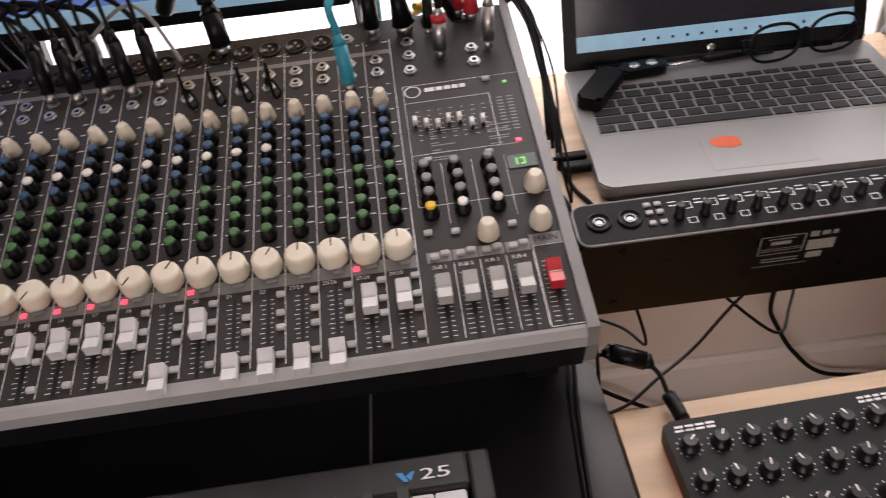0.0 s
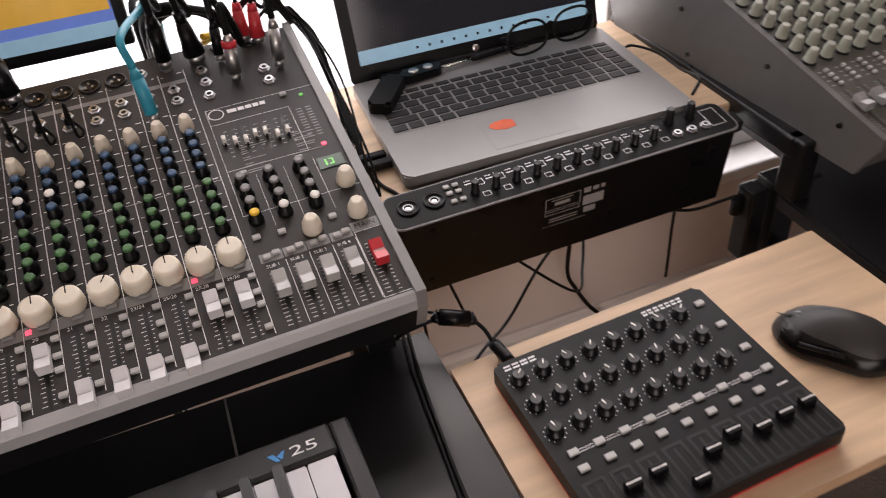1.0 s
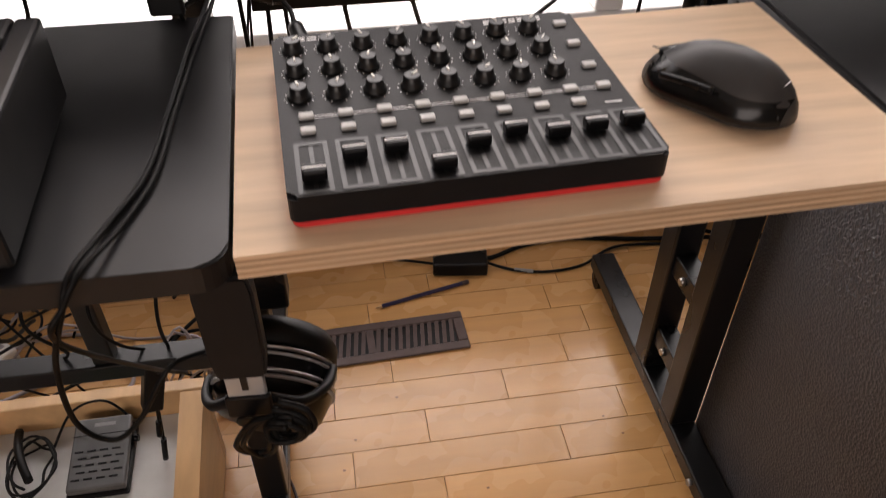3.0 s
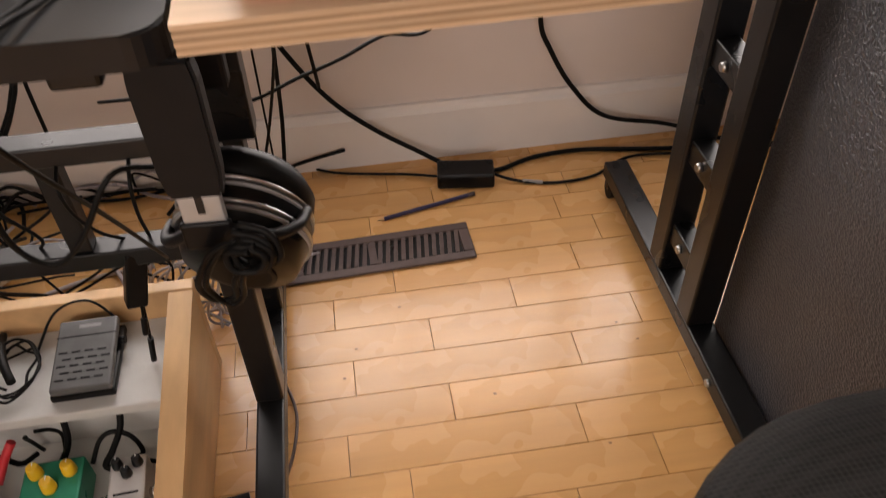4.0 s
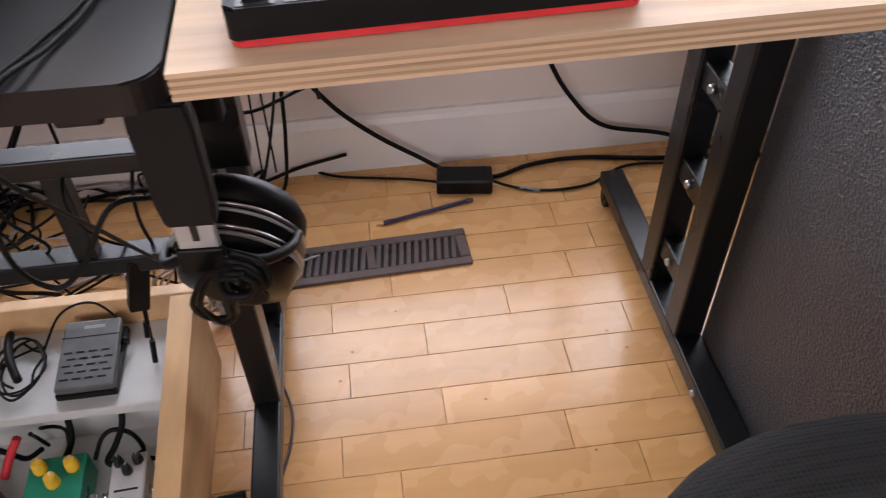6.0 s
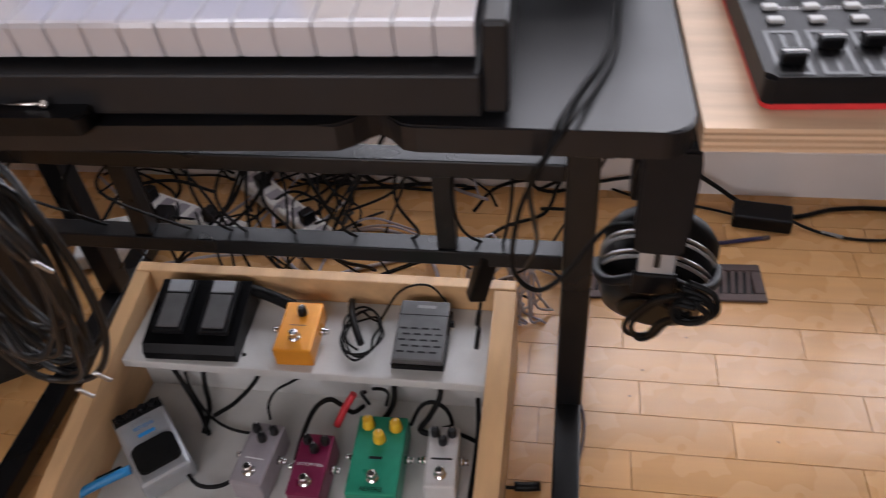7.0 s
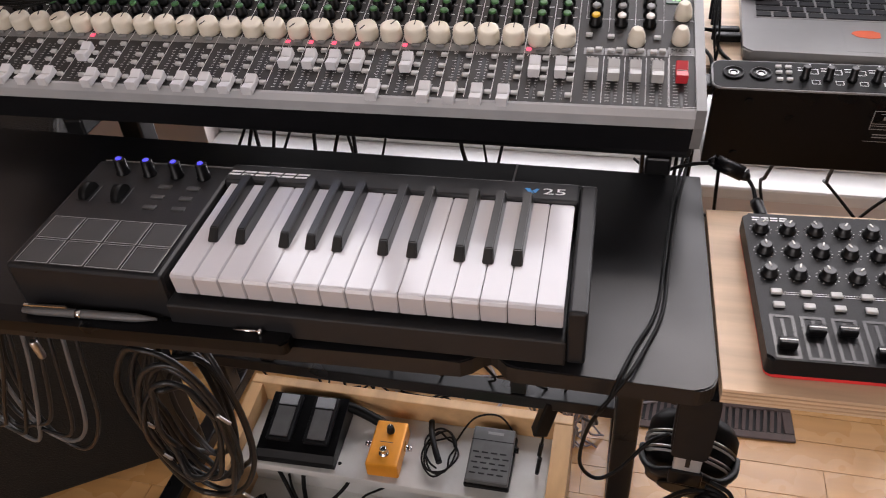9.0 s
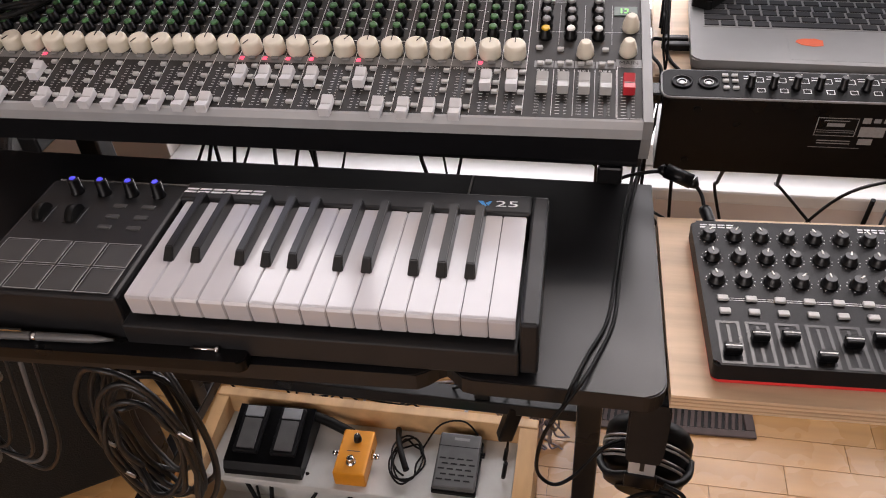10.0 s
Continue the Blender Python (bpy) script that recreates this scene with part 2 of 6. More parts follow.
def rounded(x0, y0, x1, y1, r, seg=5):
    pts = []
    for cx, cy, a0 in ((x1 - r, y0 + r, -90), (x1 - r, y1 - r, 0), (x0 + r, y1 - r, 90), (x0 + r, y0 + r, 180)):
        for i in range(seg + 1):
            a = radians(a0 + 90 * i / seg)
            pts.append((cx + r * math.cos(a), cy + r * math.sin(a)))
    return pts


def mesh_of(bm, name, material):
    me = bpy.data.meshes.new(name)
    bm.to_mesh(me)
    bm.free()
    me.materials.append(material)
    return me


def part(name, bm, material, parent, label="", at=None):
    me = bm if isinstance(bm, bpy.types.Mesh) else mesh_of(bm, name, material)
    ob = new(name, me)
    ob.parent = parent
    if at is not None:
        ob.matrix_basis = at if isinstance(at, Matrix) else Matrix.Translation(at)
    if label:
        tagged(ob, label)
    return ob


def thing(name, m, label, category, group="", kind=""):
    ob = new(name)
    ob.empty_display_size = 0.05
    ob.matrix_basis = m
    return tagged(ob, label, category, group, kind)


def solid(name, bm, material, label, category, group="", kind="", m=None):
    ob = new(name, mesh_of(bm, name, material))
    if m is not None:
        ob.matrix_basis = m
    return tagged(ob, label, category, group, kind)


def B(*a, **k):
    return box(bmesh.new(), *a, **k)


def C(*a, **k):
    return cyl(bmesh.new(), *a, **k)


def smooth_path(points, steps=8):
    """Catmull-Rom through the points."""
    P = [Vector(p) for p in points]
    P = [P[0] * 2 - P[1]] + P + [P[-1] * 2 - P[-2]]
    out = []
    for i in range(1, len(P) - 2):
        a, b, c, d = P[i - 1:i + 3]
        for k in range(steps):
            t = k / steps
            out.append(0.5 * (2 * b + (c - a) * t + (2 * a - 5 * b + 4 * c - d) * t * t + (3 * b - a - 3 * c + d) * t ** 3))
    out.append(P[-2])
    return out


def tube(bm, points, r, seg=8, steps=8):
    pts = smooth_path(points, steps)
    rings = []
    side = Vector((0.3, 0.2, 1)).normalized()
    for i, p in enumerate(pts):
        d = (pts[min(i + 1, len(pts) - 1)] - pts[max(i - 1, 0)])
        d = d.normalized() if d.length > 1e-9 else Vector((0, 0, 1))
        u = side - d * side.dot(d)
        u = u.normalized() if u.length > 1e-4 else d.orthogonal().normalized()
        side = u
        w = d.cross(u)
        rings.append([bm.verts.new(p + (u * math.cos(2 * math.pi * k / seg) + w * math.sin(2 * math.pi * k / seg)) * r) for k in range(seg)])
    for a, b in zip(rings, rings[1:]):
        for k in range(seg):
            f = bm.faces.new([a[k], a[(k + 1) % seg], b[(k + 1) % seg], b[k]])
            f.smooth = True
    bm.faces.new(rings[0][::-1])
    bm.faces.new(rings[-1])
    return bm


def cable(points, r=0.003, label="thin black cable", material=None, name="cable", group="", category="cable"):
    return solid(name, tube(bmesh.new(), points, r), material or M_RUBBER, label, category, group)


# ---- the room ----
D = 0.70
WY = 0.805
solid("floor", B(-2.6, -3.0, -0.06, 2.4, WY, -0.006), M_GAP, "honey maple strip floor with thin dark joints", "floor", kind="structure")
FLOOR = bpy.data.objects["floor"]
ZS = 0.37
WL = -0.96
w = tagged(new("wall_north"), "pale warm painted wall below the window", "wall", kind="structure")
part("wall_panel", B(-2.6, WY, 0, 2.4, WY + 0.14, ZS - 0.03), M_WALL, w)
part("wall_panel", B(-2.6, WY, ZS - 0.03, WL, WY + 0.14, 2.4), M_WALL, w)
part("wall_panel", B(1.25, WY, ZS - 0.03, 2.4, WY + 0.14, 2.4), M_WALL, w)
part("wall_panel", B(WL, WY, 1.95, 1.25, WY + 0.14, 2.4), M_WALL, w)
solid("baseboard", extrude_x(bmesh.new(), [(WY, 0), (WY - 0.016, 0), (WY - 0.016, 0.098), (WY - 0.010, 0.106), (WY - 0.008, 0.114), (WY, 0.114)], -2.6, 2.4),
      M_BASE, "white painted wooden baseboard along the wall", "baseboard", kind="structure")
# these three only close the room, in the darkened colour
solid("wall_west", B(-2.74, -3.0, 0, -2.6, WY + 0.14, 2.4), M_ROOM, "plain unseen wall, darkened to dim its reflections", "wall", kind="structure")
solid("wall_east", B(2.4, -3.0, 0, 2.54, WY + 0.14, 2.4), M_ROOM, "plain unseen wall, darkened to dim its reflections", "wall", kind="structure")
solid("wall_south", B(-2.74, -3.14, 0, 2.54, -3.0, 2.4), M_ROOM, "plain unseen wall, darkened to dim its reflections", "wall", kind="structure")
solid("ceiling", B(-2.74, -3.14, 2.4, 2.54, WY + 0.14, 2.5), M_CEIL, "plain white ceiling", "ceiling", kind="structure")
win = tagged(new("window_1"), "wide bright window with white frame and sill", "window", kind="structure")
part("window_sill", B(WL, WY - 0.02, ZS - 0.03, 1.25, WY + 0.13, ZS, bevel=0.006), M_WINFRAME, win)
for nm, a in (("window_frame", (WL, WY + 0.05, ZS, 1.25, WY + 0.10, ZS + 0.05)), ("window_frame", (WL, WY + 0.05, 1.9, 1.25, WY + 0.10, 1.95)),
              ("window_frame", (WL, WY + 0.05, ZS + 0.05, WL + 0.05, WY + 0.10, 1.9)), ("window_frame", (1.20, WY + 0.05, ZS + 0.05, 1.25, WY + 0.10, 1.9)),
              ("mullion", (-0.62, WY + 0.05, ZS + 0.05, -0.57, WY + 0.10, 1.9)), ("mullion", (0.52, WY + 0.05, ZS + 0.05, 0.57, WY + 0.10, 1.9))):
    part(nm, B(*a, bevel=0.005), M_WINFRAME, win)
solid("backdrop", B(-6, 3.2, -1.5, 6, 3.25, 4), M_OUT, "overexposed daylight beyond the window", "backdrop", kind="structure")


def text_mesh(body, size, extrude=0.0):
    cu = bpy.data.curves.new("lettering", "FONT")
    cu.body, cu.size, cu.extrude = body, size, extrude
    cu.align_x, cu.align_y = "CENTER", "CENTER"
    cu.resolution_u = 2
    ob = new("lettering", cu)
    dg = bpy.context.evaluated_depsgraph_get()
    me = bpy.data.meshes.new_from_object(ob.evaluated_get(dg))
    bpy.data.objects.remove(ob)
    return me


def letter(body, size, material, parent, x, y, z, name="lettering", rot=0):
    me = text_mesh(body, size)
    me.materials.clear()
    me.materials.append(material)
    return part(name, me, material, parent, at=pose(x, y, z, 0, 0, rot))


def quad(bm, x0, y0, x1, y1, z):
    bm.faces.new([bm.verts.new(p) for p in ((x0, y0, z), (x1, y0, z), (x1, y1, z), (x0, y1, z))])
    return bm


def bars(rows, z):
    bm = bmesh.new()
    for r in rows:
        quad(bm, *r, z)
    return bm


def slant_mark(bm, x, y, w, h, z, lean=0.28, t=0.0030):
    """A plain mark of two slanted bars, one over the other."""
    for v0, v1 in ((0, t), (h - t, h)):
        bm.faces.new([bm.verts.new((x + u + lean * v, y + v, z)) for u, v in ((0, v0), (w, v0), (w, v1), (0, v1))])


def outline_box(bm, x0, y0, x1, y1, w, z):
    quad(bm, x0, y0, x1, y0 + w, z)
    quad(bm, x0, y1 - w, x1, y1, z)
    quad(bm, x0, y0 + w, x0 + w, y1 - w, z)
    quad(bm, x1 - w, y0 + w, x1, y1 - w, z)
    return bm


# ---- floor boards ----
PW = 0.061
JOINTS = {6: (0.024, 0.296), 5: (-0.12, 0.162, 0.47), 4: (0.046, 0.362), 3: (-0.1, 0.173, 0.5), 2: (0.03, 0.335), 1: (-0.14, 0.104, 0.42), 0: (0.0, 0.303), 7: (-0.18, 0.12, 0.41)}
rnd = random.Random(4)


def plank_mesh(bm, x0, y0, x1, y1):
    g, c, t = 0.0004, 0.0004, 0.0
    lo = [bm.verts.new(p) for p in ((x0 + g, y0 + g, -0.006), (x1 - g, y0 + g, -0.006), (x1 - g, y1 - g, -0.006), (x0 + g, y1 - g, -0.006))]
    hi = [bm.verts.new(p) for p in ((x0 + g, y0 + g, t - c), (x1 - g, y0 + g, t - c), (x1 - g, y1 - g, t - c), (x0 + g, y1 - g, t - c))]
    k = g + c
    top = [bm.verts.new(p) for p in ((x0 + k, y0 + k, t), (x1 - k, y0 + k, t), (x1 - k, y1 - k, t), (x0 + k, y1 - k, t))]
    for a, b in ((lo, hi), (hi, top)):
        for i in range(4):
            bm.faces.new([a[i], a[(i + 1) % 4], b[(i + 1) % 4], b[i]])
    bm.faces.new(top)
    return bm


def lay_floor():
    rest = bmesh.new()
    for row in range(-48, 13):
        y0 = 0.036 + PW * row
        y1 = min(y0 + PW, WY - 0.001)
        if y1 <= y0:
            continue
        known = JOINTS.get(row, ())
        xs = [-2.59]
        while xs[-1] < 2.35:
            nxt = xs[-1] + rnd.uniform(0.2, 0.42)
            if known and xs[-1] < known[0] - 0.1 and nxt > known[0] - 0.14:
                xs.extend(known)
                continue
            xs.append(nxt)
        xs[-1] = 2.395
        for a, b in zip(xs, xs[1:]):
            if b - a < 0.02:
                continue
            if -1.15 < (a + b) / 2 < 0.95 and -4 <= row:
                me = mesh_of(plank_mesh(bmesh.new(), a - (a + b) / 2, -PW / 2, b - (a + b) / 2, y1 - y0 - PW / 2), "plank", M_FLOOR)
                part("plank", me, M_FLOOR, FLOOR, at=((a + b) / 2, y0 + PW / 2, 0))
            else:
                plank_mesh(rest, a, y0, b, y1)
    tagged(part("far_planks", rest, M_FLOOR, FLOOR), kind="stuff")


# ---- left workstation ----
def rail(x0, y0, z0, x1, y1, z1, b=0.003):
    return B(x0, y0, z0, x1, y1, z1, bevel=b)


def caster(parent, x, y):
    part("caster_wheel", C((x - 0.009, y, 0.017), (x + 0.009, y, 0.017), 0.0165, seg=20), M_RUBBER, parent)
    part("caster_fork", B(x - 0.012, y - 0.008, 0.02, x + 0.012, y + 0.008, 0.031), M_STEEL, parent)


desk = thing("studio_desk", Matrix(), "black two-tier studio desk with steel side frames", "desk")
edge = [(-1.10, -0.050), (-0.24, -0.012), (-0.224, -0.011), (-0.214, -0.005), (-0.206, 0.004), (-0.199, 0.008), (-0.192, 0.003), (-0.182, -0.008), (-0.172, -0.010), (-0.022, -0.010)]
edge += [(-0.020 + 0.02 * math.sin(radians(a)), 0.010 - 0.02 * math.cos(radians(a))) for a in range(0, 91, 15)]
edge += [(-0.009, 0.316), (-1.10, 0.316)]


def slab(outline, z0, z1, c=0.003):
    """A board with a small chamfer round its upper edge."""
    bm = bmesh.new()
    prism(bm, outline, z0, z1)
    top = max(bm.faces, key=lambda f: f.calc_center_median().z + f.normal.z)
    bmesh.ops.bevel(bm, geom=list(top.edges), offset=c, segments=2, affect="EDGES")
    return bm


part("tabletop", slab(edge, D - 0.020, D, 0.0014), M_BLACK, desk)
part("board_seam", B(-0.2222, 0.004, D - 0.001, -0.2198, 0.3150, D + 0.0006), M_PADEDGE, desk, "pale seam between the two boards")
part("upper_shelf", B(-1.03, 0.292, 0.736, -0.024, 0.68, 0.770, bevel=0.006), M_BLACK, desk)
for x in (-0.0765, -0.83):
    part("foot_bar", rail(x, -0.03, 0.031, x + 0.035, 0.63, 0.060), M_STEEL, desk)
    part("post", rail(x, 0.245, 0.060, x + 0.035, 0.285, D - 0.020), M_STEEL, desk)
    part("rear_post", rail(x, 0.40, 0.060, x + 0.035, 0.435, 0.734), M_STEEL, desk)
    part("tabletop_bracket", rail(x + 0.003, 0.02, D - 0.045, x + 0.032, 0.295, D - 0.020), M_STEEL, desk)
    part("shelf_bracket", rail(x + 0.003, 0.295, 0.710, x + 0.032, 0.60, 0.734), M_STEEL, desk)
    for y in (0.60, 0.0):
        caster(desk, x + 0.0175, y)
for z in (0.440, 0.299):
    part("crossbar", rail(-0.795, 0.292, z - 0.024, -0.0765, 0.322, z, 0.002), M_STEEL, desk)
part("crossbar_strut", rail(-0.232, 0.296, 0.299, -0.208, 0.318, 0.416, 0.002), M_STEEL, desk)
part("crossbar_strut", rail(-0.640, 0.296, 0.299, -0.616, 0.318, 0.416, 0.002), M_STEEL, desk)
part("shelf_column", C((-0.068, 0.375, D), (-0.068, 0.375, 0.734), 0.017, seg=20), M_STEEL, desk)
part("shelf_column", C((-0.762, 0.375, D), (-0.772, 0.375, 0.734), 0.017, seg=20), M_STEEL, desk)
part("shelf_column", C((-0.838, 0.375, D), (-0.850, 0.375, 0.734), 0.017, seg=20), M_STEEL, desk)

# ---- mixing console ----
MXM = pose(-0.0196, 0.2833, 0.8357, 13.06, 0.5, 1.9)
mixer = thing("mixing_console", MXM, "long grey mixing console with cream knobs and white faders", "mixing console")
XL, XR, YF, YB = -0.870, -0.013, -0.043, 0.372
part("body", extrude_x(bmesh.new(), [(YF - 0.004, -0.018), (YF - 0.001, -0.056), (YF + 0.012, -0.068), (0.03, -0.078), (YB, -0.145), (YB, -0.002), (YF, -0.002)], XL, XR), M_SATIN, mixer)
part("front_lip", extrude_x(bmesh.new(), [(YF, 0.0), (YF + 0.003, 0.0005), (YF + 0.003, -0.002), (YF - 0.002, -0.019), (YF - 0.0065, -0.018), (YF - 0.005, -0.006)], XL, XR), M_LIP, mixer)
part("panel", B(XL, YF + 0.003, -0.0015, XR, YB, 0), M_PANEL, mixer)
part("side_cheek", extrude_x(bmesh.new(), [(YF - 0.006, -0.018), (YF - 0.002, -0.050), (YF + 0.012, -0.064), (0.03, -0.074), (YB, -0.141), (YB + 0.004, 0.003), (YF - 0.002, 0.003)], XR, XR + 0.010), M_PANELGREY, mixer)
X0, PITCH, NCH = -0.1505, 0.0278, 26
white = bmesh.new()
Z1, Z2 = 0.0004, 0.0008
rr = random.Random(9)
UP = {0, 1, 6, 8, 9, 10, 11, 20}
LIT = {1, 6, 8, 9, 10, 11, 20}
gain_bm = lathe(bmesh.new(), [(0.0072, 0), (0.0078, 0.002), (0.0070, 0.010), (0.0052, 0.017), (0.0040, 0.0185)], 18)
GAIN = mesh_of(gain_bm, "gain_knob", M_CREAM)
LEVEL = mesh_of(lathe(bmesh.new(), [(0.0108, 0), (0.0124, 0.0015), (0.0125, 0.006), (0.0119, 0.0140), (0.0112, 0.0164), (0.0085, 0.0172)], 22), "level_knob", M_CREAM)
SMALLKNOB = mesh_of(lathe(bmesh.new(), [(0.0074, 0), (0.0074, 0.004), (0.0060, 0.005), (0.0055, 0.012), (0.0044, 0.0125)], 14), "pot_knob", M_PLAST)
cap = bmesh.new()
lathe(cap, [(0.0048, 0), (0.0046, 0.0018), (0.0030, 0.0026)], 12)
box(cap, -0.0006, 0.001, 0.0012, 0.0006, 0.0044, 0.0028)
CAPB, CAPG, CAPW, CAPGREY, CAPY = (mesh_of(cap.copy(), "knob_cap", m) for m in (M_BLUE, M_GREEN, M_WHITEKNOB, M_PANELGREY, M_YELLOW))
POINTER = mesh_of(B(-0.0005, 0.002, 0, 0.0005, 0.0105, 0.0006), "pointer_line", M_PLAST)


def fader_bm(w=0.0122, d=0.025):
    bm = bmesh.new()
    prof = [(-d / 2, 0.002), (-d / 2 + 0.001, 0.012), (-0.0018, 0.0095), (-0.0006, 0.0088), (0.0006, 0.0088), (0.0018, 0.0095), (d / 2 - 0.001, 0.012), (d / 2, 0.002)]
    extrude_x(bm, prof, -w / 2, w / 2)
    bmesh.ops.bevel(bm, geom=[e for e in bm.edges if abs(e.verts[0].co.x - e.verts[1].co.x) < 1e-6], offset=0.0007, segments=1, affect="EDGES")
    box(bm, -0.0012, -0.004, -0.002, 0.0012, 0.004, 0.003)
    return bm


FCAP = mesh_of(fader_bm(), "fader_cap", M_FADER)
FCAP2 = mesh_of(fader_bm(), "fader_cap", M_FADER2)
FCAPR = mesh_of(fader_bm(), "fader_cap", M_RED)
FLINE = mesh_of(B(-0.0050, -0.0005, 0.0087, 0.0050, 0.0005, 0.0093), "fader_line", M_BTN)
BUTTON = mesh_of(B(-0.0037, -0.0026, 0, 0.0037, 0.0026, 0.0038, bevel=0.0008, seg=1), "push_button", M_BTN)
BUTTONW = mesh_of(B(-0.0048, -0.0020, 0, 0.0048, 0.0020, 0.0028, bevel=0.0006, seg=1), "mute_button", M_PANELGREY)
jack = lathe(bmesh.new(), [(0.0068, 0), (0.0068, 0.0018), (0.0052, 0.0022), (0.0050, 0.0045), (0.0030, 0.0045), (0.0028, -0.001)], 6, smooth=False)
JACK = mesh_of(jack, "jack_socket", M_NICKEL)
JACKHOLE = mesh_of(C((0, 0, 0.0030), (0, 0, 0.0036), 0.0031, seg=12), "jack_hole", M_RUBBER)
XLR = mesh_of(lathe(bmesh.new(), [(0.0118, 0), (0.0118, 0.0022), (0.0098, 0.0026), (0.0094, 0.0004), (0.001, 0.0004)], 24), "mic_socket", M_KEYB)
XLRPIN = mesh_of(C((0, 0, 0), (0, 0, 0.0022), 0.0012, seg=8), "socket_pin", M_NICKEL)
LED = mesh_of(B(-0.0026, -0.0026, 0, 0.0026, 0.0026, 0.0014, bevel=0.0006, seg=1), "indicator_light", M_LEDRED)


SLOT = mesh_of(bars([(-0.0014, -0.038, 0.0014, 0.031)], Z1), "fader_slot", M_KEYB)
STRIP = mesh_of(bars([(-PITCH / 2 + 0.0006, -0.0065, PITCH / 2 - 0.0006, 0.0065)], Z1), "label_strip", M_PANELGREY)
STRIP2 = mesh_of(bars([(-0.0105, -0.0055, 0.0105, 0.0055)], Z1), "label_strip", M_PANELGREY)
NSTRIP = mesh_of(bars([(-PITCH / 2 + 0.0006, -0.003, PITCH / 2 - 0.0006, 0.0035)], Z1), "number_strip", M_PANELGREY)
METER = mesh_of(bars([(-0.0030, 0, 0.0030, 0.0016)], Z1), "meter_segment", M_PANELGREY)


def knob_at(x, y, capmesh, turn):
    k = part("pot_knob", SMALLKNOB, None, mixer, at=pose(x, y, 0))
    part("knob_cap", capmesh, None, k, at=pose(0, 0, 0.0122, 0, 0, turn))


def socket(x, y):
    j = part("jack_socket", JACK, None, mixer, at=(x, y, 0))
    part("jack_hole", JACKHOLE, None, j)


def mic_socket(x, y):
    j = part("mic_socket", XLR, None, mixer, at=(x, y, 0))
    for a in (90, 210, 330):
        part("socket_pin", XLRPIN, None, j, at=(0.0042 * math.cos(radians(a)), 0.0042 * math.sin(radians(a)), 0.0006))


def fader(x, y, mesh):
    c = part("fader_cap", mesh, None, mixer, at=(x, y, 0))
    part("fader_line", FLINE, None, c)


for k in range(NCH):
    x = X0 - PITCH * k
    quad(white, x + PITCH / 2 - 0.00035, YF + 0.006, x + PITCH / 2 + 0.00035, 0.338, Z1)
    part("fader_slot", SLOT, None, mixer, at=(x, 0, 0))
    part("label_strip", STRIP, None, mixer, at=(x, 0.043, 0))
    part("number_strip", NSTRIP, None, mixer, at=(x, 0.319, 0))
    for i in range(14):
        y = -0.034 + i * 0.0045
        lw = 0.0045 if i % 3 == 0 else 0.003
        quad(white, x - 0.0022 - lw, y, x - 0.0022, y + 0.0006, Z1)
        quad(white, x + 0.0022, y, x + 0.0022 + lw * 0.6, y + 0.0006, Z1)
    for y in (0.2305, 0.253, 0.268, 0.334, 0.2115, 0.196, 0.179, 0.159, 0.137, 0.119, 0.101, 0.078):
        quad(white, x + 0.006, y, x + 0.006 + rr.uniform(0.003, 0.006), y + 0.0012, Z1)
        quad(white, x - 0.0115, y - 0.002, x - 0.0115 + rr.uniform(0.002, 0.005), y - 0.001, Z1)
    quad(white, x - PITCH / 2, 0.1555, x + PITCH / 2 - 0.0008, 0.1559, Z1)
    part("gain_knob", GAIN, None, mixer, at=pose(x - 0.0015, 0.241, 0, 0, 0, rr.uniform(-90, 90)))
    lv = part("level_knob", LEVEL, None, mixer, at=pose(x, 0.0570, 0))
    part("pointer_line", POINTER, None, lv, at=pose(0, 0, 0.0172, 0, 0, rr.choice([0, 0, 0, 20, -30, 150])))
    mono = k >= 4
    for i, y in enumerate((0.220, 0.203, 0.188, 0.170)):
        knob_at(x - 0.001, y, CAPW if (mono and i == 2) else CAPB, rr.uniform(-60, 60))
    for i, y in enumerate((0.146, 0.128, 0.110, 0.092)):
        knob_at(x, y, CAPG, rr.uniform(-140, 140))
    fader(x, 0.0085 - 0.0004 * k * 0.3 if k in UP else -0.0385, FCAP)
    for y in (0.028, 0.010, -0.004, -0.0290):
        part("push_button", BUTTON, None, mixer, at=(x + 0.0105, y, 0))
    part("mute_button", BUTTONW, None, mixer, at=(x + 0.003, 0.0430, 0.0004))
    if k in LIT:
        part("indicator_light", LED, None, mixer, at=(x - 0.0095, 0.0430, 0.0004))
    if k < 14:
        num = ("29/30", "27/28", "25/26", "23/24")[k] if k < 4 else str(26 - k)
        letter(num, 0.0052, M_PRINT, mixer, x - 0.005, 0.0333, Z2, "channel_number")
    socket(x - 0.002, 0.287)
    socket(x - 0.002, 0.306)
    if k >= 2:
        mic_socket(x - 0.002, 0.347)
    else:
        socket(x - 0.002, 0.346)
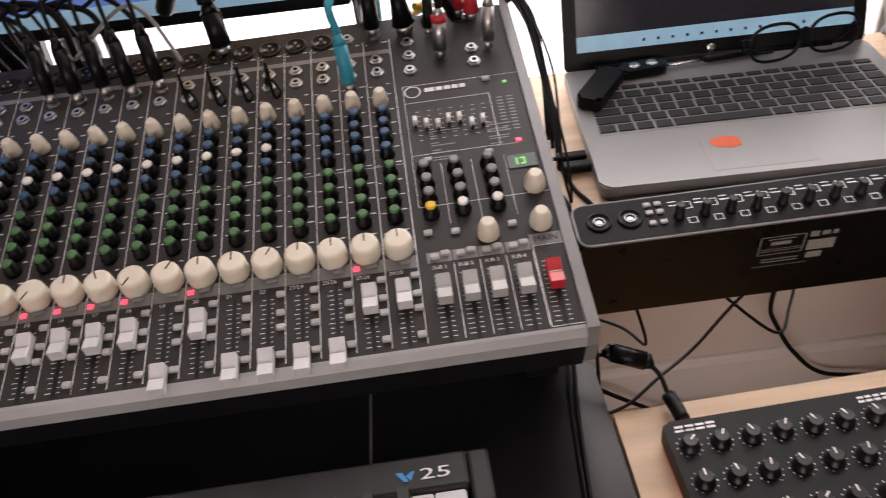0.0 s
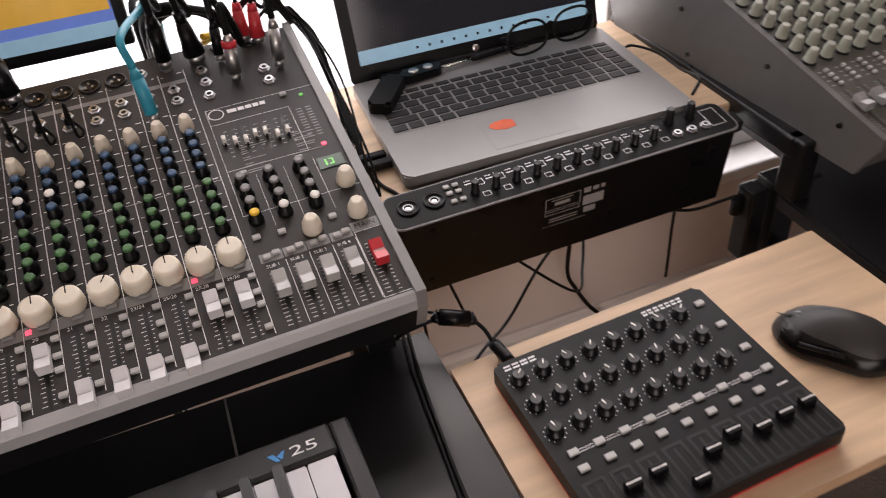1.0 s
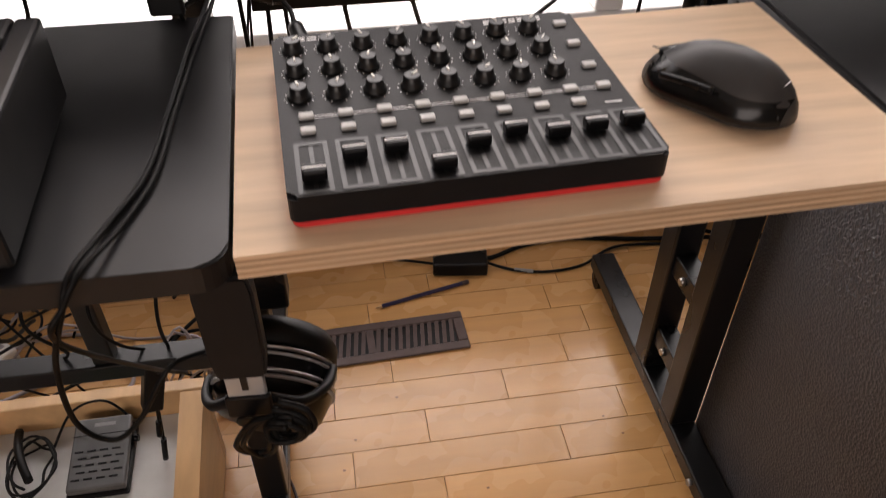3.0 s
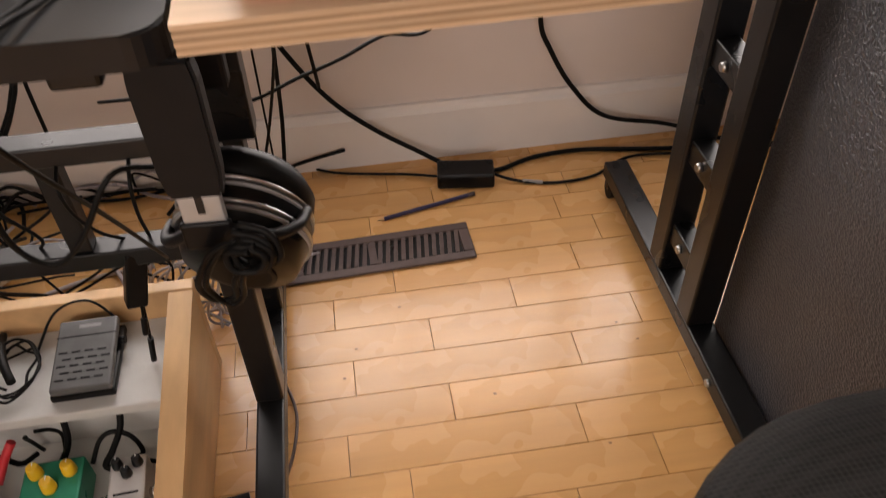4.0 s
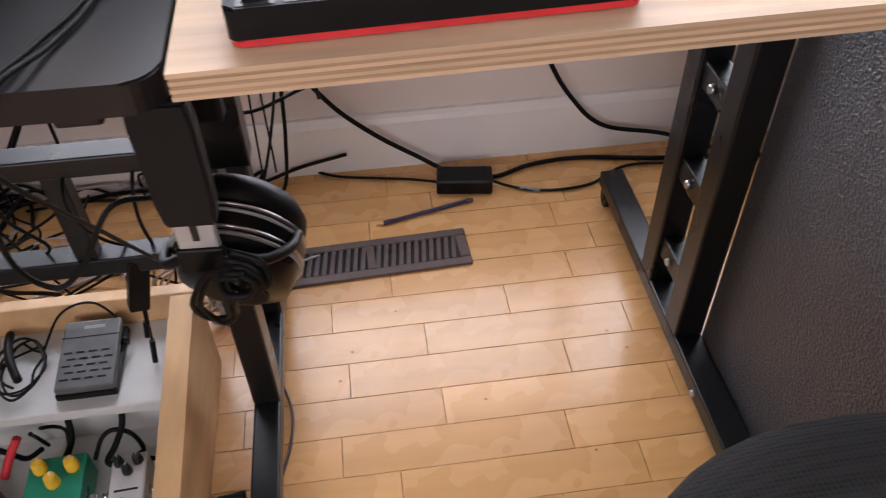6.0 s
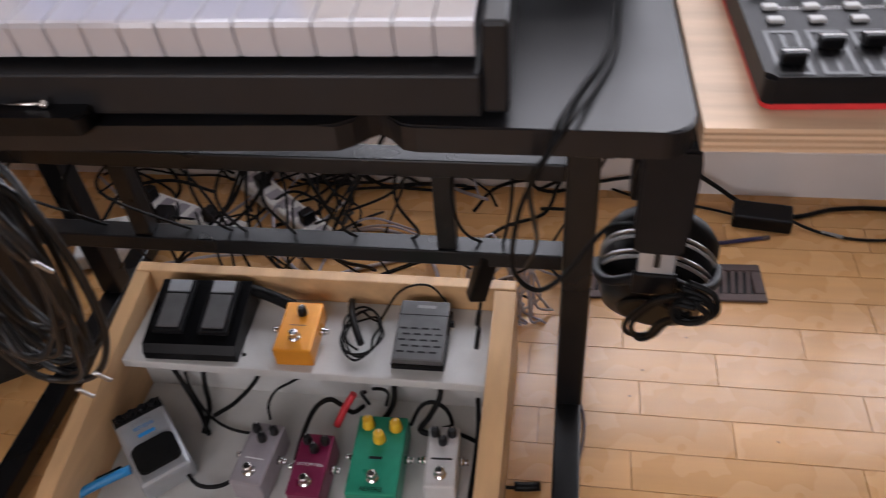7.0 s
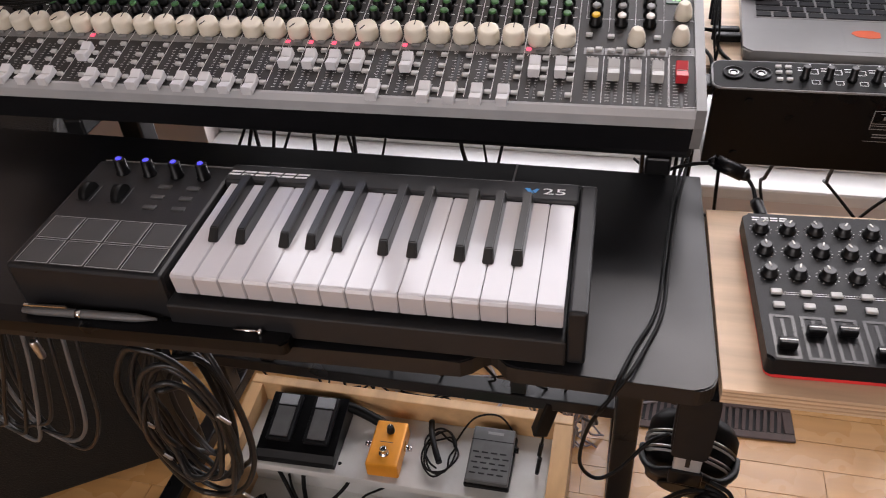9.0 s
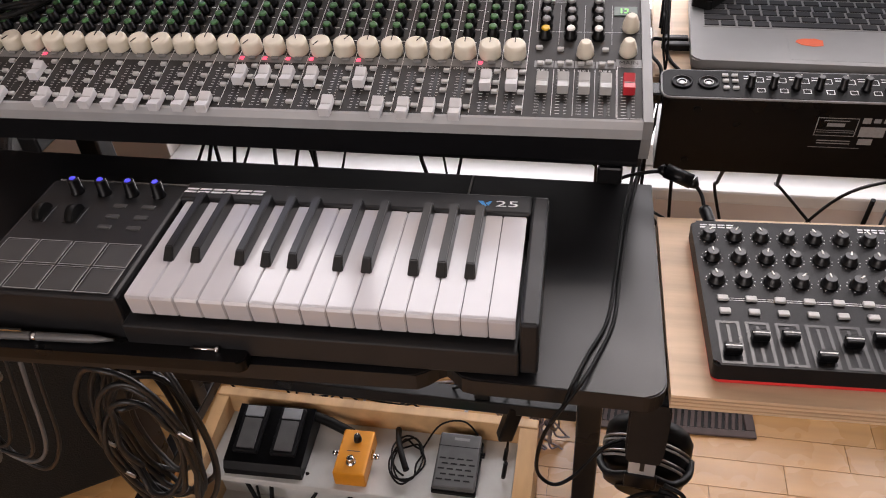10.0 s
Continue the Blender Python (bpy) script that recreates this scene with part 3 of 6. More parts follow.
# master section
for x, y in ((-0.118, 0.0075), (-0.096, 0.0072), (-0.074, 0.0070), (-0.0515, 0.0066)):
    fader(x, y, FCAP2)
    part("fader_slot", SLOT, None, mixer, at=(x, -0.001, 0))
    quad(white, x + 0.0110, YF + 0.006, x + 0.0116, 0.036, Z1)
    part("label_strip", STRIP2, None, mixer, at=(x, 0.044, 0))
    for i in range(14):
        quad(white, x - 0.0070, -0.034 + i * 0.0045, x - 0.0022, -0.0334 + i * 0.0045, Z1)
        quad(white, x + 0.0022, -0.034 + i * 0.0045, x + 0.0050, -0.0334 + i * 0.0045, Z1)
    part("push_button", BUTTON, None, mixer, at=(x - 0.004, 0.044, 0))
    part("push_button", BUTTON, None, mixer, at=(x + 0.005, 0.046, 0))
for i, x in enumerate((-0.118, -0.096, -0.074, -0.0515)):
    letter("SUB %d" % (i + 1), 0.0050, M_PRINT, mixer, x - 0.001, 0.0330, Z2, "group_label")
fader(-0.0275, 0.0075, FCAPR)
part("fader_slot", SLOT, None, mixer, at=(-0.0275, -0.001, 0))
outline_box(white, -0.0395, -0.0385, -0.0125, 0.0420, 0.0006, Z1)
part("label_strip", bars([(-0.0405, 0.0425, -0.0120, 0.0540)], Z1), M_PANELGREY, mixer)
letter("MAIN", 0.0085, M_KEYB, mixer, -0.027, 0.0480, Z2, "main_label")
for i in range(14):
    quad(white, -0.0355, -0.034 + i * 0.0045, -0.0305, -0.0334 + i * 0.0045, Z1)
    quad(white, -0.0245, -0.034 + i * 0.0045, -0.0215, -0.0334 + i * 0.0045, Z1)
outline_box(white, -0.1295, 0.1630, -0.0455, 0.2350, 0.0006, Z1)
outline_box(white, -0.1295, 0.1000, -0.0100, 0.2600, 0.0005, Z1)
for i, (x, y) in enumerate(((-0.1215, 0.205), (-0.111, 0.200), (-0.1002, 0.1975), (-0.0895, 0.203), (-0.0790, 0.2025), (-0.0683, 0.1935), (-0.0575, 0.196))):
    part("slider_slot", bars([(x - 0.0008, 0.180, x + 0.0008, 0.224)], Z1), M_KEYB, mixer)
    for j in range(7):
        quad(white, x + 0.002, 0.182 + j * 0.0065, x + 0.0055, 0.1825 + j * 0.0065, Z1)
    c = part("equaliser_slider", B(-0.0021, -0.0038, 0.001, 0.0021, 0.0038, 0.009, bevel=0.0008, seg=1), M_WHITEKNOB, mixer, at=(x, y, 0))
    part("slider_stem", B(-0.001, -0.006, -0.001, 0.001, 0.002, 0.004), M_KEYB, c)
for x, colour in ((-0.1190, CAPY), (-0.0910, CAPW), (-0.0605, CAPW)):
    for i, y in enumerate((0.1410, 0.1240, 0.1075, 0.0905)):
        knob_at(x - 0.001 * (i == 0), y, colour if i == 3 else CAPGREY, rr.uniform(-60, 60))
    quad(white, x + 0.0150, 0.078, x + 0.0154, 0.150, Z1)
for x, y in ((-0.0740, 0.0600), (-0.0250, 0.1065), (-0.0280, 0.0640)):
    g = part("level_knob", mesh_of(lathe(bmesh.new(), [(0.0085, 0), (0.0098, 0.002), (0.0088, 0.011), (0.0062, 0.018), (0.0045, 0.0195)], 18), "level_knob", M_CREAM), None, mixer, at=(x, y, 0))
    part("pointer_line", POINTER, None, g, at=pose(0, -0.003, 0.0185, 0, 0, rr.uniform(-40, 40)))
part("display_window", B(-0.0430, 0.1310, 0.0002, -0.0170, 0.1470, 0.0012), M_DISPLAY, mixer)
part("display_digits", bars([(-0.0360, 0.1340, -0.0340, 0.1430), (-0.0320, 0.1340, -0.0270, 0.1360), (-0.0320, 0.1410, -0.0270, 0.1430), (-0.0290, 0.1340, -0.0270, 0.1430)], 0.0016), M_LEDGREEN, mixer)
for i in range(11):
    y = 0.181 + i * 0.0045
    for x in (-0.0370, -0.0270):
        part("meter_segment", METER, None, mixer, at=(x, y, 0))
for x, y in ((-0.1190, 0.283), (-0.1180, 0.3060), (-0.1180, 0.3280), (-0.0530, 0.2835), (-0.0530, 0.3050)):
    socket(x, y)
mic_socket(-0.0880, 0.362)
mic_socket(-0.0560, 0.362)
for x, y in ((-0.1245, 0.070), (-0.1010, 0.068), (-0.052, 0.068), (-0.046, 0.255), (-0.115, 0.155), (-0.058, 0.155)):
    part("push_button", BUTTON, None, mixer, at=(x, y, 0))
ring = bmesh.new()
for i in range(16):
    a, b = 2 * math.pi * i / 16, 2 * math.pi * (i + 1) / 16
    ring.faces.new([ring.verts.new((-0.120 + r * math.cos(w), 0.2500 + r * math.sin(w), Z2)) for r, w in ((0.0072, a), (0.0085, a), (0.0085, b), (0.0072, b))])
part("maker_mark", ring, M_PRINT, mixer)
part("maker_plate", bars([(-0.108, 0.2480, -0.098, 0.2535), (-0.0965, 0.2480, -0.0900, 0.2535), (-0.0885, 0.2480, -0.0820, 0.2535), (-0.0805, 0.2480, -0.0745, 0.2535), (-0.0730, 0.2480, -0.0670, 0.2535)], Z2), M_PRINT, mixer)
bm = bmesh.new()
for i in range(26):
    y = 0.104 + (i % 13) * 0.0031
    x = -0.055 if i < 13 else -0.110
    if i % 3:
        quad(bm, x, y + 0.055 if i < 13 else y + 0.050, x + rr.uniform(0.006, 0.03), y + 0.0563 if i < 13 else y + 0.0513, Z1)
tagged(part("small_print", bm, M_GPRINT, mixer), kind="stuff")
part("indicator_light", mesh_of(lathe(bmesh.new(), [(0.0022, 0), (0.0022, 0.001), (0.0012, 0.0018)], 10), "indicator_light", M_LEDGREEN), None, mixer, at=(-0.0280, 0.2480, 0))
part("indicator_light", LED, None, mixer, at=(-0.0285, 0.1660, 0))
tagged(part("panel_print", white, M_PRINT, mixer), "white printed lines and scale marks")

# ---- plugs and leads on the mixing console ----
MXI = MXM


def on_mixer(x, y, h):
    return MXI @ Vector((x, y, h))


def plug_lead(x, y, tilt, length, r, material, path, label, lead_r=0.0028, lead_material=None, top=0.95):
    """A plug standing in a socket, with its lead."""
    base, tip = on_mixer(x, y, 0.003), on_mixer(x + tilt[0], y + tilt[1], length)
    d = (tip - base).normalized()
    t = thing("plug_lead", Matrix.Translation(base), label, "audio cable", "leads in the mixing console")
    o = Vector((0, 0, 0))
    v = tip - base
    part("plug_collar", C(o, v * 0.15, r * 0.75), M_NICKEL, t)
    part("plug_body", cyl(cyl(bmesh.new(), v * 0.15, v * 0.8, r, r * top), v * 0.8, v, r * top, r * 0.5), material, t)
    pts = [v, v + d * 0.03] + [Vector(p) - base for p in path]
    part("lead", tube(bmesh.new(), pts, lead_r), lead_material or M_RUBBER, t)


bx = [X0 - PITCH * k for k in range(NCH)]
plug_lead(bx[1] - 0.002, 0.262, (-0.004, 0.022), 0.058, 0.0070, M_TEAL, [(-0.191, 0.612, 0.986), (-0.178, 0.635, 0.990), (-0.176, 0.68, 0.955), (-0.18, 0.74, 0.88)], "teal jack plug on a teal lead", 0.0042, M_TEAL)
plug_lead(bx[0] - 0.002, 0.346, (0.0, 0.012), 0.062, 0.0088, M_PLAST, [(-0.172, 0.640, 0.975), (-0.182, 0.655, 0.985), (-0.20, 0.70, 0.96), (-0.205, 0.745, 0.86)], "black jack plug on a thick black lead", 0.0046)
plug_lead(-0.118, 0.345, (-0.006, 0.012), 0.060, 0.0125, M_PLAST, [(-0.142, 0.640, 0.962), (-0.160, 0.645, 0.966), (-0.184, 0.660, 0.955), (-0.195, 0.70, 0.90), (-0.19, 0.745, 0.84)], "tapered black microphone plug on a black lead", 0.0040, None, 0.55)
plug_lead(-0.086, 0.296, (0.003, 0.02), 0.048, 0.0074, M_NICKEL, [(-0.096, 0.615, 0.925), (-0.112, 0.63, 0.955), (-0.138, 0.64, 0.966), (-0.168, 0.65, 0.972), (-0.194, 0.68, 0.95), (-0.20, 0.745, 0.86)], "metal jack plug with a thick black lead", 0.0044)
plug_lead(-0.094, 0.335, (0.003, 0.02), 0.042, 0.0062, M_PLAST, [(-0.104, 0.625, 0.940), (-0.128, 0.64, 0.958), (-0.160, 0.655, 0.962), (-0.185, 0.69, 0.93), (-0.19, 0.745, 0.85)], "black jack plug on a black lead", 0.0040)
plug_lead(-0.060, 0.362, (0.000, 0.012), 0.045, 0.0088, M_RED, [(-0.064, 0.645, 0.950), (-0.050, 0.66, 0.948), (-0.018, 0.67, 0.905), (0.002, 0.66, 0.84), (0.0, 0.6, 0.76)], "red plug on a thin black lead", 0.0024, None, 0.7)
plug_lead(-0.046, 0.352, (0.002, 0.014), 0.045, 0.0088, M_RED, [(-0.042, 0.64, 0.946), (-0.028, 0.655, 0.935), (-0.008, 0.66, 0.895), (0.006, 0.65, 0.83), (0.002, 0.58, 0.76)], "red plug on a thin black lead", 0.0024, None, 0.7)
plug_lead(-0.036, 0.300, (0.004, 0.02), 0.052, 0.0066, M_NICKEL, [(-0.036, 0.62, 0.935), (-0.052, 0.64, 0.958), (-0.078, 0.65, 0.958), (-0.094, 0.655, 0.93), (-0.096, 0.655, 0.88), (-0.09, 0.72, 0.84)], "metal jack plug on a black lead", 0.0040)
solid("red_ring", C(on_mixer(-0.0838, 0.310, 0.0350), on_mixer(-0.0834, 0.3128, 0.0415), 0.0079), M_RED, "red collar round the metal jack plug", "plug ring")
cable([on_mixer(-0.105, 0.372, 0.012), (-0.118, 0.655, 0.925), (-0.135, 0.68, 0.908), (-0.16, 0.73, 0.86), (-0.165, 0.75, 0.80)], 0.0042, "thick yellow lead behind the console", M_YELLOW)
for i in range(3):
    cable([(-0.07 + 0.012 * i, 0.650, 0.935 + 0.004 * i), (-0.045 + 0.010 * i, 0.665, 0.938 - 0.006 * i), (-0.014 + 0.005 * i, 0.668, 0.892), (0.000 + 0.003 * i, 0.655, 0.835), (0.004 + 0.002 * i, 0.58, 0.79), (-0.002, 0.50, 0.74)], 0.0022, "thin black lead arched to the console's side", group="leads beside the console")
for k in (8, 9, 10, 11, 12):
    plug_lead(bx[k] - 0.002, 0.306 - 0.004 * (k % 2), (-0.010, 0.04), 0.055, 0.0076, M_PLAST,
              [on_mixer(bx[k] - 0.018, 0.372, 0.074 + 0.004 * (k % 3)), on_mixer(bx[k] - 0.042, 0.384, 0.074 + 0.006 * (k % 2)), on_mixer(bx[k] - 0.075, 0.384, 0.055), on_mixer(bx[k] - 0.11, 0.41, 0.04), (bx[k] - 0.14, 0.76, 0.80)], "black jack plug on a thin black lead", 0.0022)
plug_lead(bx[5] - 0.022, 0.349, (-0.006, 0.024), 0.050, 0.0112, M_PLAST, [on_mixer(bx[5] - 0.034, 0.405, 0.080), on_mixer(bx[6] - 0.022, 0.410, 0.074), on_mixer(bx[7] - 0.014, 0.408, 0.050), on_mixer(bx[7] - 0.030, 0.415, 0.020)], "thick black angled microphone plug on the console", 0.0100)
for k in (3, 4, 5, 6):
    plug_lead(bx[k + 1] - 0.002, 0.287, (0.003, -0.008), 0.020, 0.0036, M_PLAST, [on_mixer(bx[k + 1] + 0.006, 0.262, 0.010), on_mixer(bx[k + 1] + 0.012, 0.27, 0.008), on_mixer(bx[k + 1] + 0.004, 0.285, 0.012)], "short black patch plug", 0.0018)
for j in range(4):
    k = 8.5 + 1.3 * j
    bxk = X0 - PITCH * k
    cable([on_mixer(bxk, 0.345, 0.012), on_mixer(bxk - 0.010, 0.372, 0.045 + 0.006 * (j % 3)), on_mixer(bxk - 0.045, 0.395, 0.062 - 0.008 * (j % 2)), on_mixer(bxk - 0.10, 0.41, 0.048), on_mixer(bxk - 0.16, 0.42, 0.03), (bxk - 0.2, 0.745, 0.82)], 0.0028 + 0.0006 * (j % 3), "black lead arched behind the console sockets", group="leads behind the console")
cable([on_mixer(bx[11], 0.335, 0.03), on_mixer(bx[9], 0.36, 0.065), on_mixer(bx[8], 0.35, 0.06), on_mixer(bx[7], 0.31, 0.03)], 0.0022, "thin grey lead arched over the mixing console", M_PANELGREY)
# bundle down the mixer's side
for i in range(2):
    cable([(-0.050 + 0.008 * i, 0.665, 0.940), (-0.022 + 0.006 * i, 0.66, 0.915), (-0.004 + 0.010 * i, 0.60, 0.86), (0.004 - 0.006 * i, 0.50, 0.80), (0.0 + 0.003 * i, 0.475, 0.72), (-0.02 - 0.01 * i, 0.5, 0.5), (-0.03 - 0.02 * i, 0.55, 0.2)], 0.0015,
          "black lead hanging beside the mixing console", group="leads beside the console")
# coiled cable lying on the console
coil = bmesh.new()
rc = random.Random(2)
pts = []
for i in range(70):
    a = i * 2 * math.pi / 14
    r = 0.085 + rc.uniform(-0.01, 0.012)
    pts.append(on_mixer(-0.83 + r * 1.25 * math.cos(a), 0.130 + r * 0.85 * math.sin(a), 0.026 + 0.0028 * (i / 14) + rc.uniform(0, 0.003)))
tube(coil, pts, 0.0034, 7, 5)
solid("coiled_cable", coil, M_RUBBER, "loose coil of black cable lying on the console knobs", "cable")

# ---- monitor behind the console ----
mon = thing("monitor", pose(-0.62, 0.735, 0.921, -6, 1.2, 1.5), "black framed computer monitor with a lit blue screen", "monitor")
part("case", B(-0.41, 0.0, -0.012, 0.41, 0.03, 0.44, bevel=0.004), M_PLAST, mon)
part("screen", B(-0.395, -0.002, 0.004, 0.395, 0.002, 0.425), M_SCREENBLUE, mon)
part("screen_bar", B(-0.395, -0.003, 0.004, 0.395, 0.001, 0.022), M_TASKBAR, mon)
part("screen_picture", B(0.10, -0.0035, 0.036, 0.393, 0.0005, 0.42), M_SCREENORANGE, mon)
part("neck", B(-0.03, 0.012, -0.19, 0.03, 0.028, 0.0), M_PLAST, mon)
part("foot", B(-0.12, -0.02, -0.194, 0.12, 0.07, -0.18, bevel=0.004), M_PLAST, mon)
solid("monitor_shelf", B(-0.80, 0.70, 0.715, -0.44, 0.80, 0.732), M_BLACK, "narrow black board behind the console", "shelf")

# ---- keyboard ----
KY = pose(-0.1342, 0.0050, D, 0, 0.4, 2.0)
kb = thing("midi_keyboard", KY, "small black keyboard with white keys and drum pads", "keyboard")
KW, NK = 0.0243, 15
bm = bmesh.new()
box(bm, -0.537, -0.003, 0.004, -0.372, 0.181, 0.062, bevel=0.004)
part("control_panel", bm, M_V25, kb)
part("right_cheek", B(0.0035, -0.006, 0.004, 0.0205, 0.181, 0.0665, bevel=0.003), M_V25, kb)
part("rear_panel", B(-0.372, 0.1490, 0.004, 0.0035, 0.181, 0.0675, bevel=0.003), M_V25, kb)
part("key_bed", B(-0.372, -0.010, 0.004, 0.0035, 0.149, 0.034, bevel=0.002), M_V25, kb)
part("edge_line", B(-0.53, 0.1812, 0.060, 0.019, 0.1818, 0.0615), M_PADEDGE, kb)


def white_key():
    bm = bmesh.new()
    extrude_x(bm, [(0.0015, 0.040), (-0.0005, 0.0605), (0.0008, 0.0635), (0.004, 0.064), (0.148, 0.064), (0.148, 0.040)], 0.0004, KW - 0.0004)
    bmesh.ops.bevel(bm, geom=[e for e in bm.edges if abs(e.verts[0].co.x - e.verts[1].co.x) < 1e-6 and max(v.co.z for v in e.verts) > 0.05], offset=0.0009, segments=2, affect="EDGES")
    return bm


WK = mesh_of(white_key(), "white_key", M_KEYW)
for i in range(NK):
    part("white_key", WK, None, kb, at=(-KW * (i + 1), 0, 0))


def black_key():
    w = 0.0054
    bm = bmesh.new()
    lo = [bm.verts.new(p) for p in ((-w, 0.050, 0.0642), (w, 0.050, 0.0642), (w, 0.1495, 0.0642), (-w, 0.1495, 0.0642))]
    a = 0.0042
    hi = [bm.verts.new(p) for p in ((-a, 0.0600, 0.0755), (a, 0.0600, 0.0755), (a, 0.1495, 0.0770), (-a, 0.1495, 0.0770))]
    for i in range(4):
        bm.faces.new([lo[i], lo[(i + 1) % 4], hi[(i + 1) % 4], hi[i]])
    bm.faces.new(lo[::-1]), bm.faces.new(hi)
    bmesh.ops.bevel(bm, geom=[e for e in bm.edges if max(v.co.z for v in e.verts) > 0.07], offset=0.0010, segments=2, affect="EDGES")
    return bm


BK = mesh_of(black_key(), "black_key", M_KEYB)
for octave in (0, 7):
    for n, sh in ((1, -0.0018), (2, 0.0018), (4, -0.0022), (5, 0.0), (6, 0.0022)):
        part("black_key", BK, None, kb, at=(-KW * (NK - octave - n) + sh, 0, 0))
PADM = mesh_of(B(-0.0165, -0.0165, 0, 0.0165, 0.0165, 0.0028, bevel=0.0016), "drum_pad", M_PAD)
PADR = mesh_of(outline_box(bmesh.new(), -0.0176, -0.0176, 0.0176, 0.0176, 0.0010, 0.0030), "pad_rim", M_PADEDGE)
for r in range(2):
    for c in range(4):
        p = part("drum_pad", PADM, None, kb, at=(-0.5085 + 0.0373 * c, 0.0175 + 0.0372 * r, 0.0615))
        part("pad_rim", PADR, None, p)
for x in (-0.5145, -0.4770):
    w = part("wheel_slot", B(-0.0085, -0.014, 0, 0.0085, 0.014, 0.0012, bevel=0.0005, seg=1), M_KEYB, kb, at=(x, 0.1170, 0.0612))
    part("wheel", C((-0.0045, 0, 0.0), (0.0045, 0, 0.0), 0.0130, seg=28), M_RUBBER, w)
EK = lathe(bmesh.new(), [(0.0080, 0), (0.0078, 0.002), (0.0068, 0.003), (0.0062, 0.0180), (0.0056, 0.019)], 18)
ENC = mesh_of(EK, "rotary_knob", M_PLAST)
ENCL = mesh_of(lathe(bmesh.new(), [(0.0036, 0), (0.0030, 0.0010)], 12), "knob_light", M_LEDBLUE)
for x in (-0.4960, -0.4635, -0.4310, -0.3995):
    e = part("rotary_knob", ENC, None, kb, at=(x, 0.158, 0.0615))
    part("knob_light", ENCL, None, e, at=(0, 0, 0.0190))
SB = mesh_of(B(-0.0075, -0.0032, 0, 0.0075, 0.0032, 0.0020, bevel=0.0010), "small_button", M_PAD)
for x in (-0.4345, -0.4020):
    for y in (0.0995, 0.1175, 0.1360):
        part("small_button", SB, None, kb, at=(x, y, 0.0615))
bm = bmesh.new()
for i in range(6):
    slant_mark(bm, -0.370 + 0.0150 * i, 0.1590, 0.0130, 0.0082, 0.0682)
part("maker_lettering", bm, M_PRINT, kb)
bm = bmesh.new()
for q in (((-0.0520, 0.0085), (-0.0465, 0.0085), (-0.0420, 0.0), (-0.0455, 0.0)), ((-0.0440, 0.0050), (-0.0405, 0.0005), (-0.0370, 0.0085), (-0.0395, 0.0085))):
    bm.faces.new([bm.verts.new((a, 0.1585 + b, 0.0682)) for a, b in q])
bmesh.ops.recalc_face_normals(bm, faces=bm.faces[:])
part("model_mark", bm, M_BLUEPRINT, kb)
letter("25", 0.0125, M_PRINT, kb, -0.0215, 0.1628, 0.0682, "model_number").scale = (2.0, 1.12, 1.0)
tray = thing("pen_tray", pose(-0.535, -0.0245, D, 0, 0, 2.6), "slim black plastic pen tray on the desk edge", "tray")
part("tray_body", slab(rounded(-0.20, -0.012, 0.152, 0.010, 0.008), 0.0, 0.014, 0.002), M_PLAST, tray)
pen = thing("ballpoint_pen", pose(-0.60, -0.0265, D + 0.0185, 0, 90, 3.6), "dark grey ballpoint pen lying in the tray", "pen")
part("barrel", lathe(bmesh.new(), [(0.0012, 0.083), (0.0030, 0.070), (0.0044, 0.060), (0.0045, -0.045), (0.0030, -0.060)][::-1], 14), M_LAPEDGE, pen)
part("ring", lathe(bmesh.new(), [(0.0049, -0.002), (0.0049, 0.004)], 14), M_CHROME, pen)
part("clip", B(-0.0085, -0.0012, -0.056, -0.0065, 0.0012, -0.010), M_CHROME, pen)
screw = thing("screw", pose(-0.425, -0.0195, D + 0.0165, 0, 90, 3), "small steel screw lying in the tray", "screw")
part("shank", lathe(bmesh.new(), [(0.0012, -0.014), (0.0016, 0.010)], 10), M_CHROME, screw)
part("head", lathe(bmesh.new(), [(0.0022, 0.010), (0.0042, 0.012), (0.0040, 0.0145), (0.001, 0.0155)], 12), M_CHROME, screw)

# ---- plywood shelf and the fader controller ----
ply = thing("plywood_shelf", Matrix(), "pale birch plywood board bridging the two desks", "shelf")
po = [(0.003, -0.004), (0.462, 0.008), (0.449, 0.272), (-0.004, 0.253)]
part("board_face", prism(bmesh.new(), po, D - 0.0035, D - 0.0005), M_PLY, ply)
for i in range(6):
    inset = 0.0008 if i % 2 == 0 else 0.0003
    part("ply_layer", prism(bmesh.new(), [(x + (inset if x < 0.2 else -inset), y + (inset if y < 0.1 else -inset)) for x, y in po], D - 0.0059 - 0.0024 * i, D - 0.0035 - 0.0024 * i), M_PLYEDGE if i % 2 == 0 else M_PLY, ply)
MMP = pose(0.1510, 0.1255, D, 0, 0, 2.7)
matt = solid("red_mat", slab(rounded(-0.1185, -0.1045, 0.1165, 0.098, 0.008), 0.0002, 0.0045, 0.001), M_REDMAT, "thin red rubber mat under the controller", "mat", m=MMP)
mm = thing("fader_controller", MMP, "flat black controller with knobs, buttons and faders", "controller")
part("case", slab(rounded(-0.1195, -0.1055, 0.1165, 0.099, 0.006), 0.005, 0.0235, 0.0025), M_SATIN, mm)
ZT = 0.0236
MP = 0.02575
mk = bmesh.new()
lathe(mk, [(0.0082, 0), (0.0082, 0.0020), (0.0066, 0.0028), (0.0060, 0.0085), (0.0054, 0.0095)], 16)
MK = mesh_of(mk, "rotary_knob", M_KEYB)
MKP = mesh_of(B(-0.0007, 0.0005, 0.0, 0.0007, 0.0060, 0.0008), "pointer", M_WHITEKNOB)
bm = bmesh.new()
rk2 = random.Random(5)
